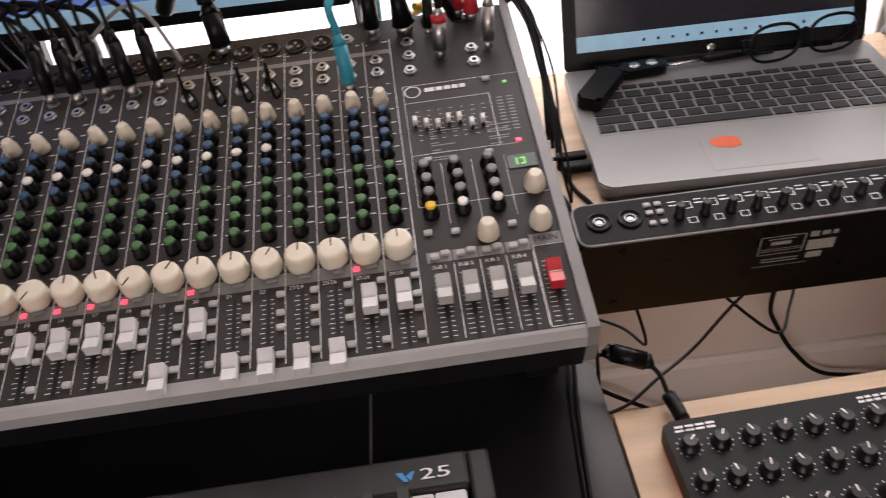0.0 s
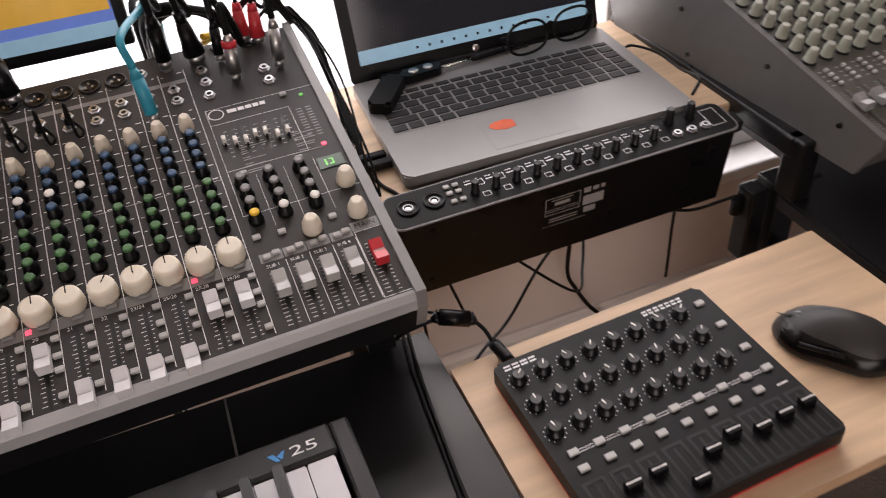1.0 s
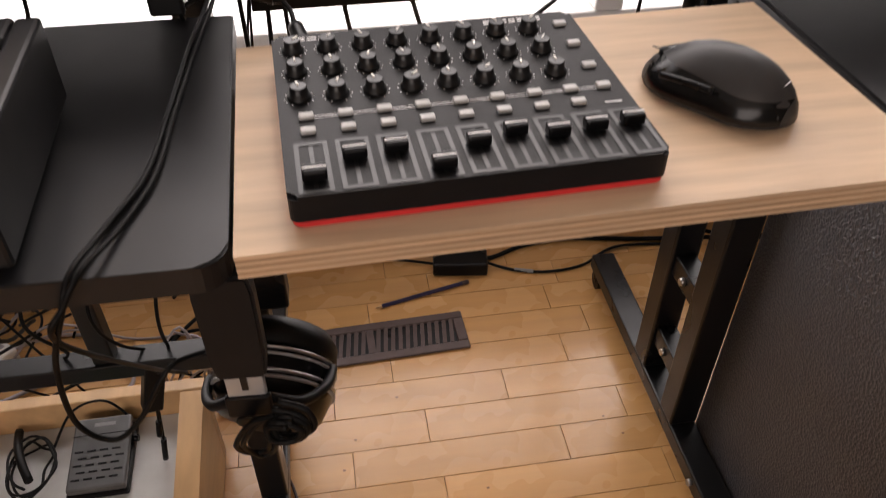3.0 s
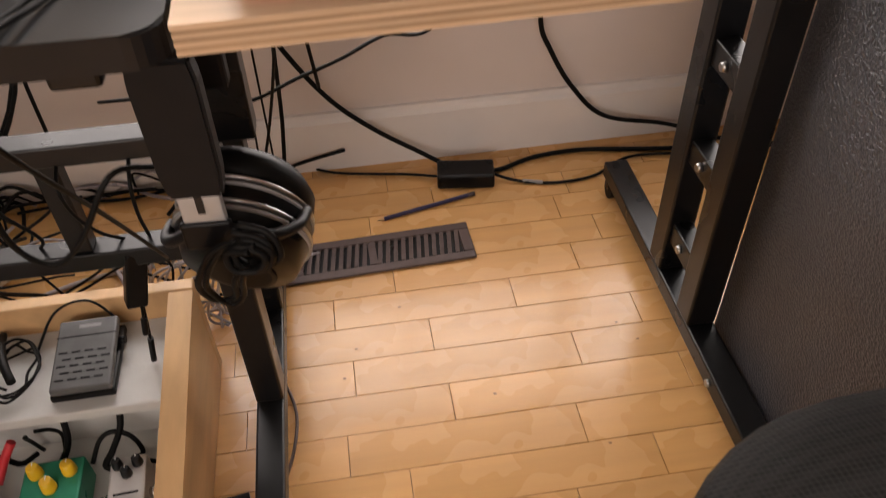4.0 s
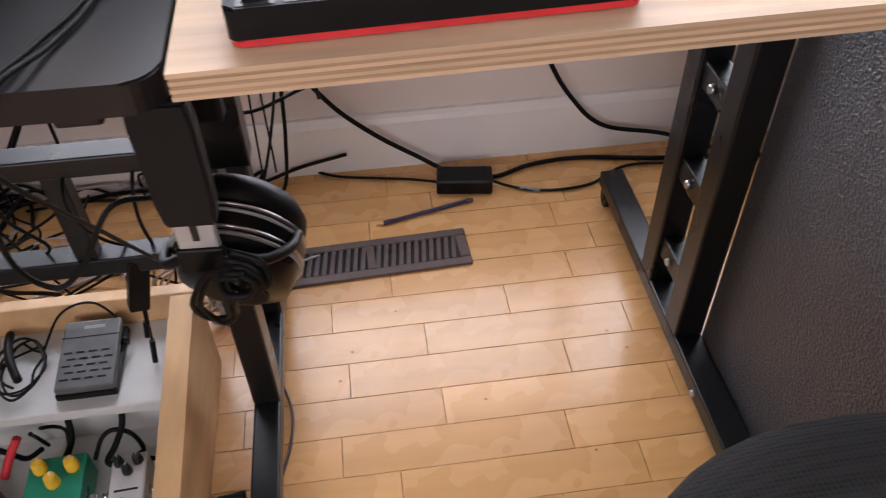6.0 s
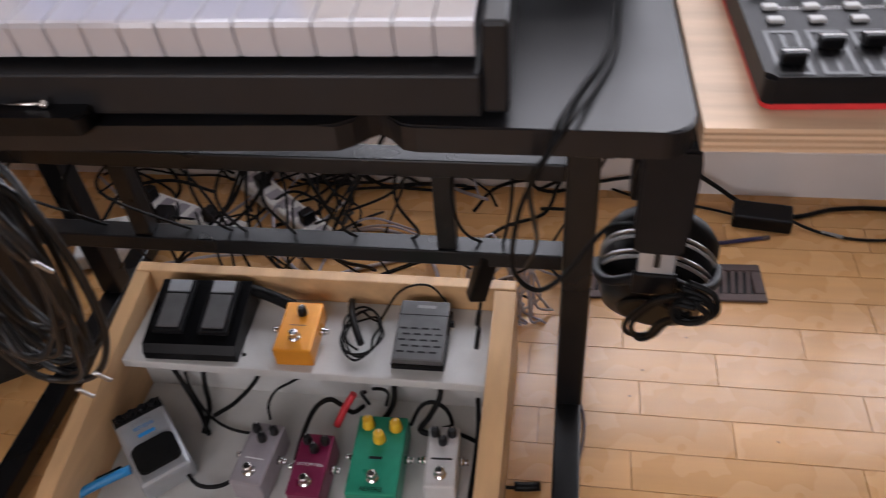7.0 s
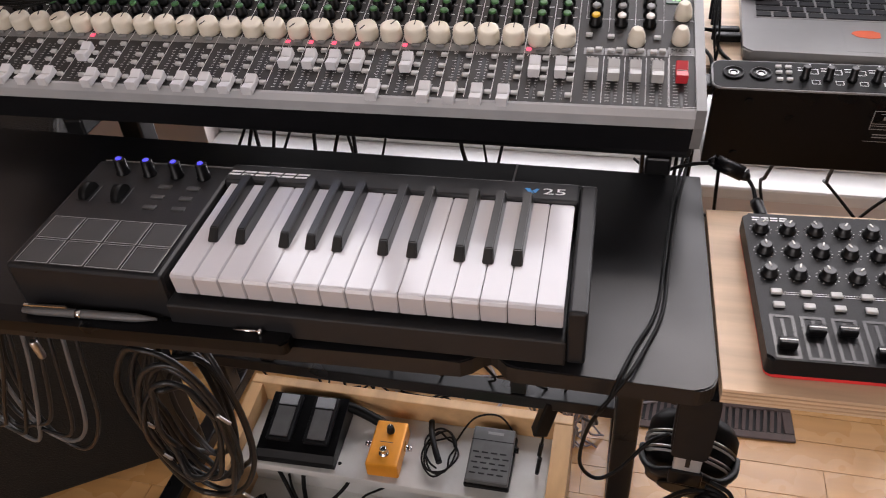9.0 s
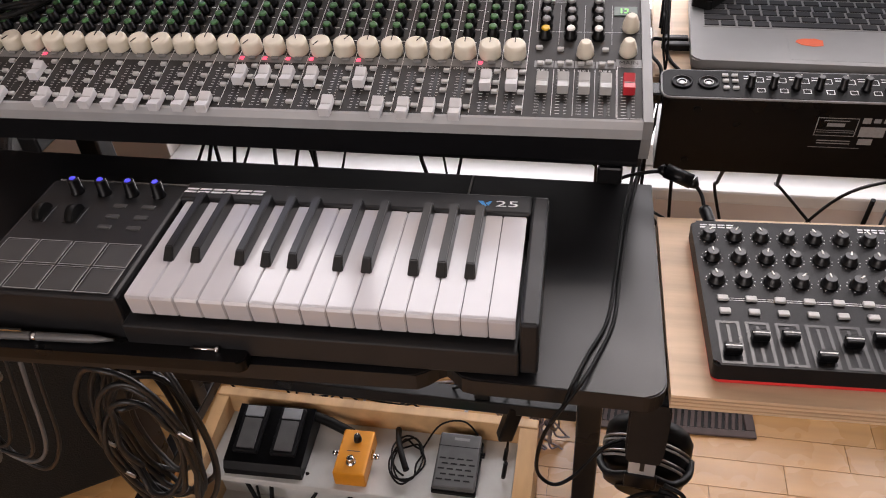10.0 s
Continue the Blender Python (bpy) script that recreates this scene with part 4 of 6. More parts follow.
for r, y in enumerate((0.0720, 0.0385, 0.0045)):
    for c in range(8):
        x = -0.1045 + MP * c
        k = part("rotary_knob", MK, None, mm, at=pose(x, y, ZT, 0, 0, rk2.choice([0, -15, -30, 10, -45, 20])))
        part("pointer", MKP, None, k, at=(0, 0, 0.0094))
        for i in range(11):
            a = radians(-60 + 30 * i)
            px, py = x + 0.0100 * math.cos(a), y + 0.0100 * math.sin(a)
            quad(bm, px - 0.0005, py - 0.0005, px + 0.0005, py + 0.0005, ZT + 0.0003)
quad(bm, -0.1020, -0.0206, 0.1030, -0.0200, ZT + 0.0003)
quad(bm, -0.1020, -0.0232, 0.1030, -0.0226, ZT + 0.0003)
part("panel_print", bm, M_PRINT, mm)
MB = mesh_of(B(-0.0050, -0.0034, 0, 0.0050, 0.0034, 0.0030, bevel=0.0010), "pad_button", M_FADER2)
for c in range(8):
    part("pad_button", MB, None, mm, at=(-0.1020 + MP * c, -0.0215, ZT))
    part("pad_button", MB, None, mm, at=(-0.1020 + MP * c, -0.0390, ZT))
for y in (0.0755, 0.0420, 0.0080, -0.0215):
    part("pad_button", MB, None, mm, at=(0.1020, y, ZT))
part("master_tag", bars([(0.0960, -0.0425, 0.1080, -0.0410)], ZT + 0.0003), M_PRINT, mm)
FPOS = (-0.0895, -0.0720, -0.0700, -0.0925, -0.0735, -0.0660, -0.0735, -0.0710, -0.0690)
for c in range(9):
    x = -0.1020 + MP * c
    well = outline_box(bmesh.new(), x - 0.0105, -0.1035, x + 0.0105, -0.0510, 0.0030, ZT + 0.0004)
    quad(well, x - 0.0014, -0.1000, x + 0.0014, -0.0560, ZT + 0.0004)
    part("fader_well", well, M_KEYB, mm)
    f = part("fader_cap", box(bmesh.new(), -0.0075, -0.0048, 0.0006, 0.0075, 0.0048, 0.0085, bevel=0.0016), M_PLAST, mm, at=(x, FPOS[c], ZT))
    part("fader_line", B(-0.0072, -0.0006, 0.0083, 0.0072, 0.0006, 0.0089), M_PRINT, f)
for nm, x0, n, w in (("maker_mark", -0.1110, 4, 0.0072), ("model_mark", 0.0440, 7, 0.0052)):
    bm = bmesh.new()
    for i in range(n):
        slant_mark(bm, x0 + (w + 0.0016) * i, 0.0868, w, 0.0062, ZT + 0.0003, 0.1, 0.0022)
    part(nm, bm, M_PRINT, mm)
# usb lead with a ferrite bead
usb = thing("usb_lead", Matrix(), "black usb lead with a ferrite bead", "usb cable")
part("plug", tube(bmesh.new(), [(0.050, 0.228, 0.711), (0.048, 0.240, 0.712), (0.045, 0.255, 0.713)], 0.0065, 8, 3), M_PLAST, usb)
part("lead", tube(bmesh.new(), [(0.045, 0.255, 0.713), (0.040, 0.275, 0.722), (0.020, 0.287, 0.735), (-0.02, 0.295, 0.730), (-0.05, 0.31, 0.70), (0.0, 0.36, 0.62), (0.02, 0.4, 0.52), (-0.02, 0.5, 0.3), (-0.1, 0.6, 0.02)], 0.0021), M_RUBBER, usb)
part("ferrite_bead", cyl(cyl(cyl(bmesh.new(), (0.037, 0.279, 0.725), (0.031, 0.283, 0.729), 0.003, 0.0085), (0.031, 0.283, 0.729), (0.002, 0.291, 0.737), 0.0085), (0.002, 0.291, 0.737), (-0.006, 0.293, 0.735), 0.0085, 0.003), M_PLAST, usb)

# ---- mouse ----
mouse = thing("computer_mouse", pose(0.346, 0.119, D, 0, 0, 38) @ Matrix.Diagonal((1.16, 1.06, 1.14, 1)), "black wireless computer mouse with a glossy grip", "mouse")
bm = bmesh.new()
bmesh.ops.create_uvsphere(bm, u_segments=28, v_segments=16, radius=1)
for v in bm.verts:
    x, y, z = v.co
    wy = 0.034 * (1 - 0.14 * math.cos(y * 2.4) ** 2)
    v.co = Vector((x * wy * (1 - 0.18 * max(z, 0)), y * 0.056, max(0.0, 0.004 + (z * 0.034 * (1.0 - 0.16 * (y - 0.1) ** 2 - 0.18 * y)) if z > 0 else 0.004 + z * 0.004)))
for f in bm.faces:
    f.smooth = True
part("shell", bm, M_MOUSE, mouse)
for side in (-1, 1):
    grip = bmesh.new()
    cols = []
    for i in range(17):
        y = -0.92 + 1.75 * i / 16
        col = []
        for j in range(7):
            z = 0.04 + (0.50 + 0.10 * math.sin(y * 2.2)) * j / 6
            x = side * math.sqrt(max(0.0004, 1 - y * y - z * z)) if y * y + z * z < 1 else 0
            wy = 0.034 * (1 - 0.14 * math.cos(y * 2.4) ** 2) * (1.035 if 0 < j < 6 and 0 < i < 16 else 1.0)
            col.append(grip.verts.new((x * wy * (1 - 0.18 * z), y * 0.056, 0.004 + z * 0.034 * (1.0 - 0.16 * (y - 0.1) ** 2 - 0.18 * y))))
        cols.append(col)
    for a, b in zip(cols, cols[1:]):
        for j in range(6):
            f = grip.faces.new([a[j], b[j], b[j + 1], a[j + 1]] if side > 0 else [a[j], a[j + 1], b[j + 1], b[j]])
            f.smooth = True
    part("side_grip", grip, M_GRIP, mouse, "glossy black grip")
part("scroll_wheel", C((-0.003, 0.034, 0.0175), (0.003, 0.034, 0.0175), 0.0085, seg=18), M_PSILVER, mouse)
part("wheel_strip", tube(bmesh.new(), [(0, 0.006, 0.0292), (0, 0.02, 0.0268), (0, 0.034, 0.0235), (0, 0.046, 0.0175)], 0.0036, 8, 4), M_KEYB, mouse)
part("side_button", tube(bmesh.new(), [(-0.030, 0.028, 0.020), (-0.0315, 0.010, 0.022), (-0.030, -0.01, 0.022)], 0.0022), M_PLAST, mouse)
part("button_seam", B(-0.0004, 0.046, 0.0190, 0.0004, 0.054, 0.0196), M_KEYB, mouse)
part("maker_mark", bars([(-0.004, -0.001, 0.004, 0.001)], 0.0004), M_PRINT, mouse, at=pose(0, -0.0445, 0.0262, -42, 0, 0))

# ---- laptop corner ----
lsh = thing("laptop_shelf", Matrix(), "worn plywood board carrying the laptop", "shelf")
part("board", slab([(-0.012, 0.462), (0.475, 0.462), (0.475, 0.76), (-0.008, 0.76)], 0.748, 0.766, 0.002), M_PLY, lsh)
for y in (0.50, 0.69):
    part("support_rail", rail(-0.055, y, 0.726, 0.497, y + 0.025, 0.7478), M_STEEL, lsh)
LP = pose(0.0325, 0.4695, 0.767, 0, 0, -2.0)
lap = thing("laptop", LP, "open silver laptop with black keys and a lit taskbar", "laptop")
part("base", slab(rounded(0, 0, 0.378, 0.258, 0.012), 0.0060, 0.0185, 0.002), M_LAPTOP, lap)
part("base_edge", slab(rounded(0.002, 0.002, 0.376, 0.256, 0.012), -0.0008, 0.0061, 0.001), M_LAPEDGE, lap)
part("key_well", B(0.016, 0.098, 0.0184, 0.362, 0.218, 0.0188), M_LAPTOP, lap)
rows = [(0.204, 0.0085, 16), (0.187, 0.0145, 15), (0.169, 0.0145, 15), (0.151, 0.0145, 15), (0.133, 0.0145, 15), (0.115, 0.0145, 14)]
kcache = {}


def lap_key(w, h):
    key = (round(w, 4), round(h, 4))
    if key not in kcache:
        kcache[key] = mesh_of(B(-w / 2, -h / 2, 0, w / 2, h / 2, 0.0016, bevel=0.0006, seg=1), "laptop_key", M_LAPKEY)
    return kcache[key]


for i, (y, h, n) in enumerate(rows):
    widths = [1.0] * n
    if i == 2:
        widths[0] = 1.4
    if i == 3:
        widths[0], widths[11] = 1.6, 1.6
    if i == 4:
        widths[0], widths[10] = 2.0, 1.6
    if i == 5:
        widths = [1, 1, 1, 1, 5.2, 1, 1, 1, 1, 1, 1, 1]
    if i == 1:
        widths[12] = 1.5
    unit = 0.344 / sum(widths)
    x = 0.017
    for w in widths:
        part("laptop_key", lap_key(w * unit - 0.0030, h), None, lap, at=(x + w * unit / 2, y - 0.006, 0.0187))
        x += w * unit
part("trackpad", B(0.118, 0.010, 0.0183, 0.226, 0.080, 0.01875), M_LAPTOP, lap)
bm = bmesh.new()
prism(bm, [(0.128, 0.060), (0.134, 0.052), (0.148, 0.048), (0.160, 0.051), (0.161, 0.066), (0.152, 0.071), (0.138, 0.070), (0.130, 0.066)], 0.0186, 0.0191)
part("sticker", bm, M_ORANGE, lap, "orange-red sticker")
LID = Matrix.Translation((0, 0.254, 0.020)) @ pose(0, 0, 0, -17, 0, 0)
lid = part("lid", slab(rounded(0.001, -0.004, 0.377, 0.245, 0.008), -0.006, 0.0, 0.001), M_PLAST, lap, "black screen lid", at=LID @ pose(0, 0, 0, 90, 0, 0))
part("screen", B(0.018, 0.020, 0.0002, 0.360, 0.232, 0.0008), M_SCREEN, lid)
part("taskbar", B(0.018, 0.0205, 0.0008, 0.360, 0.040, 0.0012), M_TASKBAR, lid)
part("taskbar_icons", bars([(0.10 + 0.018 * i, 0.027, 0.1035 + 0.018 * i, 0.0305) for i in range(12)], 0.0015), M_SCREEN, lid)
ringm = lathe(bmesh.new(), [(0.0056, 0), (0.0056, 0.0006), (0.003, 0.0008)], 18)
part("maker_badge", ringm, M_CHROME, lid, at=(0.186, 0.0090, 0.0002))
part("hinge", C((0.04, 0.255, 0.018), (0.335, 0.255, 0.018), 0.006), M_PLAST, lap)

remote = thing("black_holder", LP @ pose(0.034, 0.188, 0.0206, 0, 0, 58) @ Matrix.Scale(0.9, 4), "black leather holder lying on the laptop keys", "holder")
part("sleeve", slab(rounded(-0.045, -0.017, 0.045, 0.017, 0.007), 0, 0.017, 0.005), M_RUBBER, remote)
fob = thing("key_fob", LP @ pose(0.093, 0.228, 0.0206, 0, 0, 8), "black and silver key fob on the laptop", "key fob")
part("shell", slab(rounded(-0.031, -0.012, 0.031, 0.012, 0.010), 0, 0.011, 0.003), M_PLAST, fob)
for x in (-0.010, 0.012):
    part("silver_button", lathe(bmesh.new(), [(0.0072, 0.0105), (0.0068, 0.0125), (0.004, 0.0135)], 14), M_NICKEL, fob, at=(x, 0, 0))
lpen = thing("screwdriver", LP @ pose(0.172, 0.236, 0.0245, 0, 90, 6), "small screwdriver with a black handle on the laptop", "screwdriver")
part("handle", lathe(bmesh.new(), [(0.0034, 0.0), (0.0042, 0.004), (0.0042, 0.060), (0.0026, 0.066)], 12), M_PLAST, lpen)
part("blade", lathe(bmesh.new(), [(0.0015, -0.050), (0.0015, 0.0)], 10), M_CHROME, lpen)

gl = thing("eyeglasses", LP @ pose(0.288, 0.222, 0.0206, -8, 0, 8) @ Matrix.Scale(1.22, 4), "black framed eyeglasses standing on the laptop", "glasses")
M_CLEAR = bpy.data.materials.new("clear_lens")
M_CLEAR.use_nodes = True
pb = M_CLEAR.node_tree.nodes["Principled BSDF"]
pb.inputs["Transmission Weight"].default_value, pb.inputs["Roughness"].default_value, pb.inputs["IOR"].default_value = 1.0, 0.02, 1.05
for sx in (-0.031, 0.031):
    rim = []
    for i in range(25):
        a = 2 * math.pi * i / 24
        ca, sa = math.cos(a), math.sin(a)
        rim.append((sx + 0.026 * math.copysign(abs(ca) ** 0.8, ca), 0.004 * abs(sx) / 0.03 * 0, 0.020 + 0.0185 * math.copysign(abs(sa) ** 0.85, sa)))
    part("rim", tube(bmesh.new(), rim, 0.0017, 6, 2), M_PLAST, gl)
    bm = bmesh.new()
    bm.faces.new([bm.verts.new(p) for p in rim[:-1]])
    ob = part("lens", bm, M_CLEAR, gl)
    ob.visible_shadow = False
part("bridge", tube(bmesh.new(), [(-0.006, 0, 0.026), (0, 0.0, 0.030), (0.006, 0, 0.026)], 0.0015, 6, 4), M_PLAST, gl)
for sx in (-1, 1):
    part("temple", tube(bmesh.new(), [(sx * 0.057, 0, 0.026), (sx * 0.058, 0.012, 0.022), (sx * 0.05, 0.020, 0.006), (sx * 0.02, 0.022, 0.003)], 0.0014, 6, 6), M_PLAST, gl)

# leads at the laptop's side
hub = thing("usb_plug", pose(0.018, 0.540, 0.7672, 0, 0, 0), "black usb plugs beside the laptop", "usb plug")
part("plug_body", B(-0.018, 0.004, 0.002, 0.016, 0.015, 0.012, bevel=0.002), M_PLAST, hub)
part("plug_body", B(-0.014, -0.016, 0.002, 0.018, -0.004, 0.012, bevel=0.002), M_PLAST, hub)
part("lead", tube(bmesh.new(), [(-0.016, 0.009, 0.007), (-0.030, 0.01, 0.006), (-0.032, -0.03, 0.004), (-0.02, -0.08, 0.002), (-0.03, -0.12, -0.05), (-0.03, -0.08, -0.3)], 0.0024), M_RUBBER, hub)
cable([(0.416, 0.640, 0.777), (0.436, 0.645, 0.778), (0.448, 0.60, 0.783), (0.440, 0.53, 0.79), (0.422, 0.47, 0.81), (0.3955, 0.4455, 0.806)], 0.0020, "thin black headphone lead by the laptop")
cable([(0.003, 0.55, 0.768), (0.010, 0.50, 0.768), (0.022, 0.470, 0.767), (0.03, 0.462, 0.75), (0.03, 0.47, 0.6), (0.05, 0.5, 0.35)], 0.0024, "black lead crossing the plywood board")

# ---- rack interface on edge ----
RK = pose(-0.0044, 0.4160, 0.654, 7.57, 0, 0.4)
rk = thing("audio_interface", RK, "black audio interface standing with its knobs upward", "audio interface")
part("chassis", B(0.003, 0.002, 0.0, 0.440, 0.046, 0.1165, bevel=0.0015), M_PLAST, rk)
fp = slab(rounded(0, -0.003, 0.444, 0.054, 0.012), 0.1167, 0.119, 0.0008)
part("front_panel", fp, M_PANELGREY, rk, "silver rimmed control panel")
part("panel_face", slab(rounded(0.0022, -0.0010, 0.4418, 0.0520, 0.010), 0.117, 0.1195, 0.0004), M_RUBBER, rk)
part("ear", B(-0.016, 0.012, 0.096, 0.004, 0.036, 0.112, bevel=0.002), M_STEEL, rk)
part("ear", B(0.438, 0.012, 0.096, 0.460, 0.036, 0.112, bevel=0.002), M_STEEL, rk)
CX = mesh_of(lathe(bmesh.new(), [(0.0125, 0), (0.0125, 0.002), (0.0105, 0.0026), (0.0100, 0.0008), (0.0052, 0.0008), (0.0050, 0.002), (0.0034, 0.002), (0.0032, 0.0002)], 24), "combo_socket", M_PLAST)
CXR = mesh_of(lathe(bmesh.new(), [(0.0060, 0.0009), (0.0060, 0.0022), (0.0048, 0.0024), (0.0046, 0.001)], 18), "socket_ring", M_NICKEL)
for x in (0.025, 0.056):
    c = part("combo_socket", CX, None, rk, at=(x, 0.026, 0.1195))
    part("socket_ring", CXR, None, c)
for x in (0.076, 0.087):
    for y in (0.016, 0.030, 0.041):
        part("push_button", B(-0.0035, -0.0025, 0, 0.0035, 0.0025, 0.003, bevel=0.0006, seg=1), M_BTN, rk, at=(x, y, 0.1195))
RKN = mesh_of(lathe(bmesh.new(), [(0.0056, 0), (0.0056, 0.003), (0.0046, 0.004), (0.0044, 0.016), (0.0036, 0.017)], 14), "gain_knob", M_KEYB)
RKP = mesh_of(B(-0.0005, 0.0036, 0.004, 0.0005, 0.0052, 0.0172), "pointer", M_PRINT)
bm = bmesh.new()
for i in range(10):
    x = 0.1035 + 0.0257 * i
    k = part("gain_knob", RKN, None, rk, at=pose(x, 0.021, 0.1195, 0, 0, rr.uniform(-50, 50)))
    part("pointer", RKP, None, k)
    outline_box(bm, x + 0.0075, 0.010, x + 0.0165, 0.018, 0.0008, 0.1199)
    outline_box(bm, x + 0.0075, 0.030, x + 0.0165, 0.040, 0.0008, 0.1199)
    quad(bm, x - 0.006, 0.036, x + 0.004, 0.0375, 0.1199)
    quad(bm, x - 0.006, 0.041, x + 0.002, 0.0422, 0.1199)
for x in (0.367, 0.396):
    k = part("output_knob", mesh_of(lathe(bmesh.new(), [(0.0064, 0), (0.0064, 0.003), (0.0054, 0.005), (0.0050, 0.021), (0.0042, 0.022)], 14), "output_knob", M_KEYB), None, rk, at=(x, 0.039, 0.1195))
    part("pointer", RKP, None, k, at=(0, 0.0006, 0.004))
for x in (0.365, 0.385, 0.404):
    j = part("phones_socket", JACK, None, rk, at=(x, 0.016, 0.1195))
    part("jack_hole", JACKHOLE, None, j)
outline_box(bm, 0.412, 0.012, 0.432, 0.044, 0.0008, 0.1199)
tagged(part("panel_print", bm, M_PRINT, rk), kind="stuff")
for x0, y0, x1, y1 in ((0.184, 0.078, 0.230, 0.079), (0.184, 0.052, 0.185, 0.079), (0.229, 0.052, 0.230, 0.079), (0.184, 0.052, 0.230, 0.053), (0.196, 0.066, 0.216, 0.071), (0.186, 0.060, 0.228, 0.0608), (0.186, 0.057, 0.228, 0.0578),
                       (0.234, 0.072, 0.243, 0.080), (0.246, 0.073, 0.254, 0.079), (0.257, 0.073, 0.262, 0.079), (0.234, 0.052, 0.262, 0.067), (0.190, 0.044, 0.228, 0.0455), (0.190, 0.040, 0.228, 0.0415), (0.236, 0.040, 0.252, 0.049), (0.182, 0.034, 0.240, 0.0348), (0.192, 0.074, 0.220, 0.0752)):
    pl = bmesh.new()
    pl.faces.new([pl.verts.new(p) for p in ((x0, 0.0012, y0 + 0.014), (x1, 0.0012, y0 + 0.014), (x1, 0.0012, y1 + 0.014), (x0, 0.0012, y1 + 0.014))])
    part("plate_print", pl, M_GPRINT, rk)
for x, z in ((0.045, 0.098), (0.040, 0.018), (0.405, 0.095), (0.400, 0.018)):
    part("case_screw", C((x, 0.0022, z), (x, 0.0002, z), 0.0052, 0.0045, seg=14), M_RUBBER, rk)
for pts in ([(0.09, 0.43, 0.655), (0.10, 0.52, 0.57), (0.116, 0.62, 0.485), (0.15, 0.64, 0.35), (0.13, 0.72, 0.31), (0.03, 0.77, 0.33), (-0.08, 0.78, 0.42)],
            [(0.16, 0.43, 0.655), (0.19, 0.55, 0.55), (0.217, 0.62, 0.493), (0.34, 0.62, 0.362), (0.40, 0.70, 0.33), (0.44, 0.77, 0.36)]):
    cable(pts, 0.0026, "black lead hanging below the audio interface", group="leads below the interface")
cable([(0.34, 0.44, 0.665), (0.40, 0.43, 0.640), (0.452, 0.415, 0.652), (0.478, 0.41, 0.655)], 0.0024, "black lead tied to the stand")
cable([(0.445, 0.48, 0.72), (0.458, 0.50, 0.66), (0.450, 0.52, 0.58), (0.47, 0.55, 0.4)], 0.0024, "black lead hanging behind the stand")

# ---- right stand with table and second console ----
stand = thing("equipment_stand", Matrix(), "black steel stand with a black table and castors", "stand")
tb = [(0.474, 0.045), (0.478, 0.030), (0.492, 0.020), (1.25, 0.04), (1.25, 0.60), (0.547, 0.60), (0.546, 0.356), (0.470, 0.352)]
part("table_board", slab(tb, 0.672, 0.692, 0.003), M_BLACK, stand)
for y0, y1 in ((0.385, 0.425), (0.275, 0.315)):
    part("upright", rail(0.500, y0, 0.058, 0.540, y1, 0.672), M_STEEL, stand)
    part("upright", rail(1.16, y0, 0.058, 1.20, y1, 0.672), M_STEEL, stand)
for z in (0.115, 0.255, 0.396, 0.536):
    part("web_plate", B(0.506, 0.315, z, 0.534, 0.385, z + 0.034, bevel=0.002), M_STEEL, stand)
    part("bolt", C((0.506, 0.350, z + 0.017), (0.500, 0.350, z + 0.017), 0.0065, 0.005, seg=12), M_NICKEL, stand)
for x in (0.500, 1.16):
    part("foot_bar", rail(x, -0.02, 0.030, x + 0.040, 0.650, 0.058), M_STEEL, stand)
    for y in (0.625, 0.01):
        caster(stand, x + 0.012, y)
part("bolt", C((0.500, 0.19, 0.045), (0.495, 0.19, 0.045), 0.005, seg=12), M_NICKEL, stand)
part("upper_post", rail(0.470, 0.330, 0.692, 0.498, 0.362, 0.775), M_STEEL, stand)
part("upper_post", rail(0.462, 0.385, 0.56, 0.490, 0.415, 0.672), M_STEEL, stand)
part("upper_arm", rail(0.468, 0.345, 0.748, 0.498, 0.76, 0.775), M_STEEL, stand)
part("upper_arm", rail(1.15, 0.345, 0.748, 1.18, 0.76, 0.775), M_STEEL, stand)
part("upper_post", rail(1.15, 0.33, 0.692, 1.18, 0.362, 0.775), M_STEEL, stand)
part("front_rest", rail(0.498, 0.345, 0.748, 1.15, 0.372, 0.772), M_STEEL, stand)
part("clamp_knob", cyl(cyl(bmesh.new(), (0.470, 0.408, 0.642), (0.455, 0.408, 0.642), 0.005), (0.458, 0.408, 0.630), (0.458, 0.408, 0.655), 0.007), M_RUBBER, stand)
C2 = pose(0.495, 0.253, 0.817, 13, 0, 3.0)
con = thing("analogue_console", C2, "grey analogue console with pale knobs and grey faders", "mixing console")
part("chassis", extrude_x(bmesh.new(), [(0, -0.001), (-0.004, -0.008), (0.010, -0.056), (0.10, -0.078), (0.46, -0.165), (0.50, -0.11), (0.50, -0.001)], 0.0, 0.80), M_M2, con)
part("panel", B(0.006, 0.004, -0.001, 0.794, 0.498, 0.0006), M_M2PANEL, con)
part("side_panel", extrude_x(bmesh.new(), [(-0.003, 0.003), (-0.006, -0.008), (0.008, -0.058), (0.10, -0.080), (0.46, -0.167), (0.503, -0.11), (0.503, 0.003)], -0.004, 0.004), M_M2, con)
part("edge_trim", B(0.0, -0.003, -0.004, 0.80, 0.003, 0.0016), M_M2, con)
for y, h in ((0.05, -0.02), (0.17, -0.026), (0.335, -0.05), (0.37, -0.03), (0.42, -0.035), (0.30, -0.10)):
    part("side_screw", C((-0.004, y, h), (-0.0065, y, h), 0.004, 0.003, seg=10), M_KEYB, con)
K2 = mesh_of(lathe(bmesh.new(), [(0.0085, 0), (0.0085, 0.0015), (0.0068, 0.003), (0.0062, 0.012), (0.0048, 0.018), (0.0040, 0.0185)], 14), "pot_knob", M_M2KNOB)
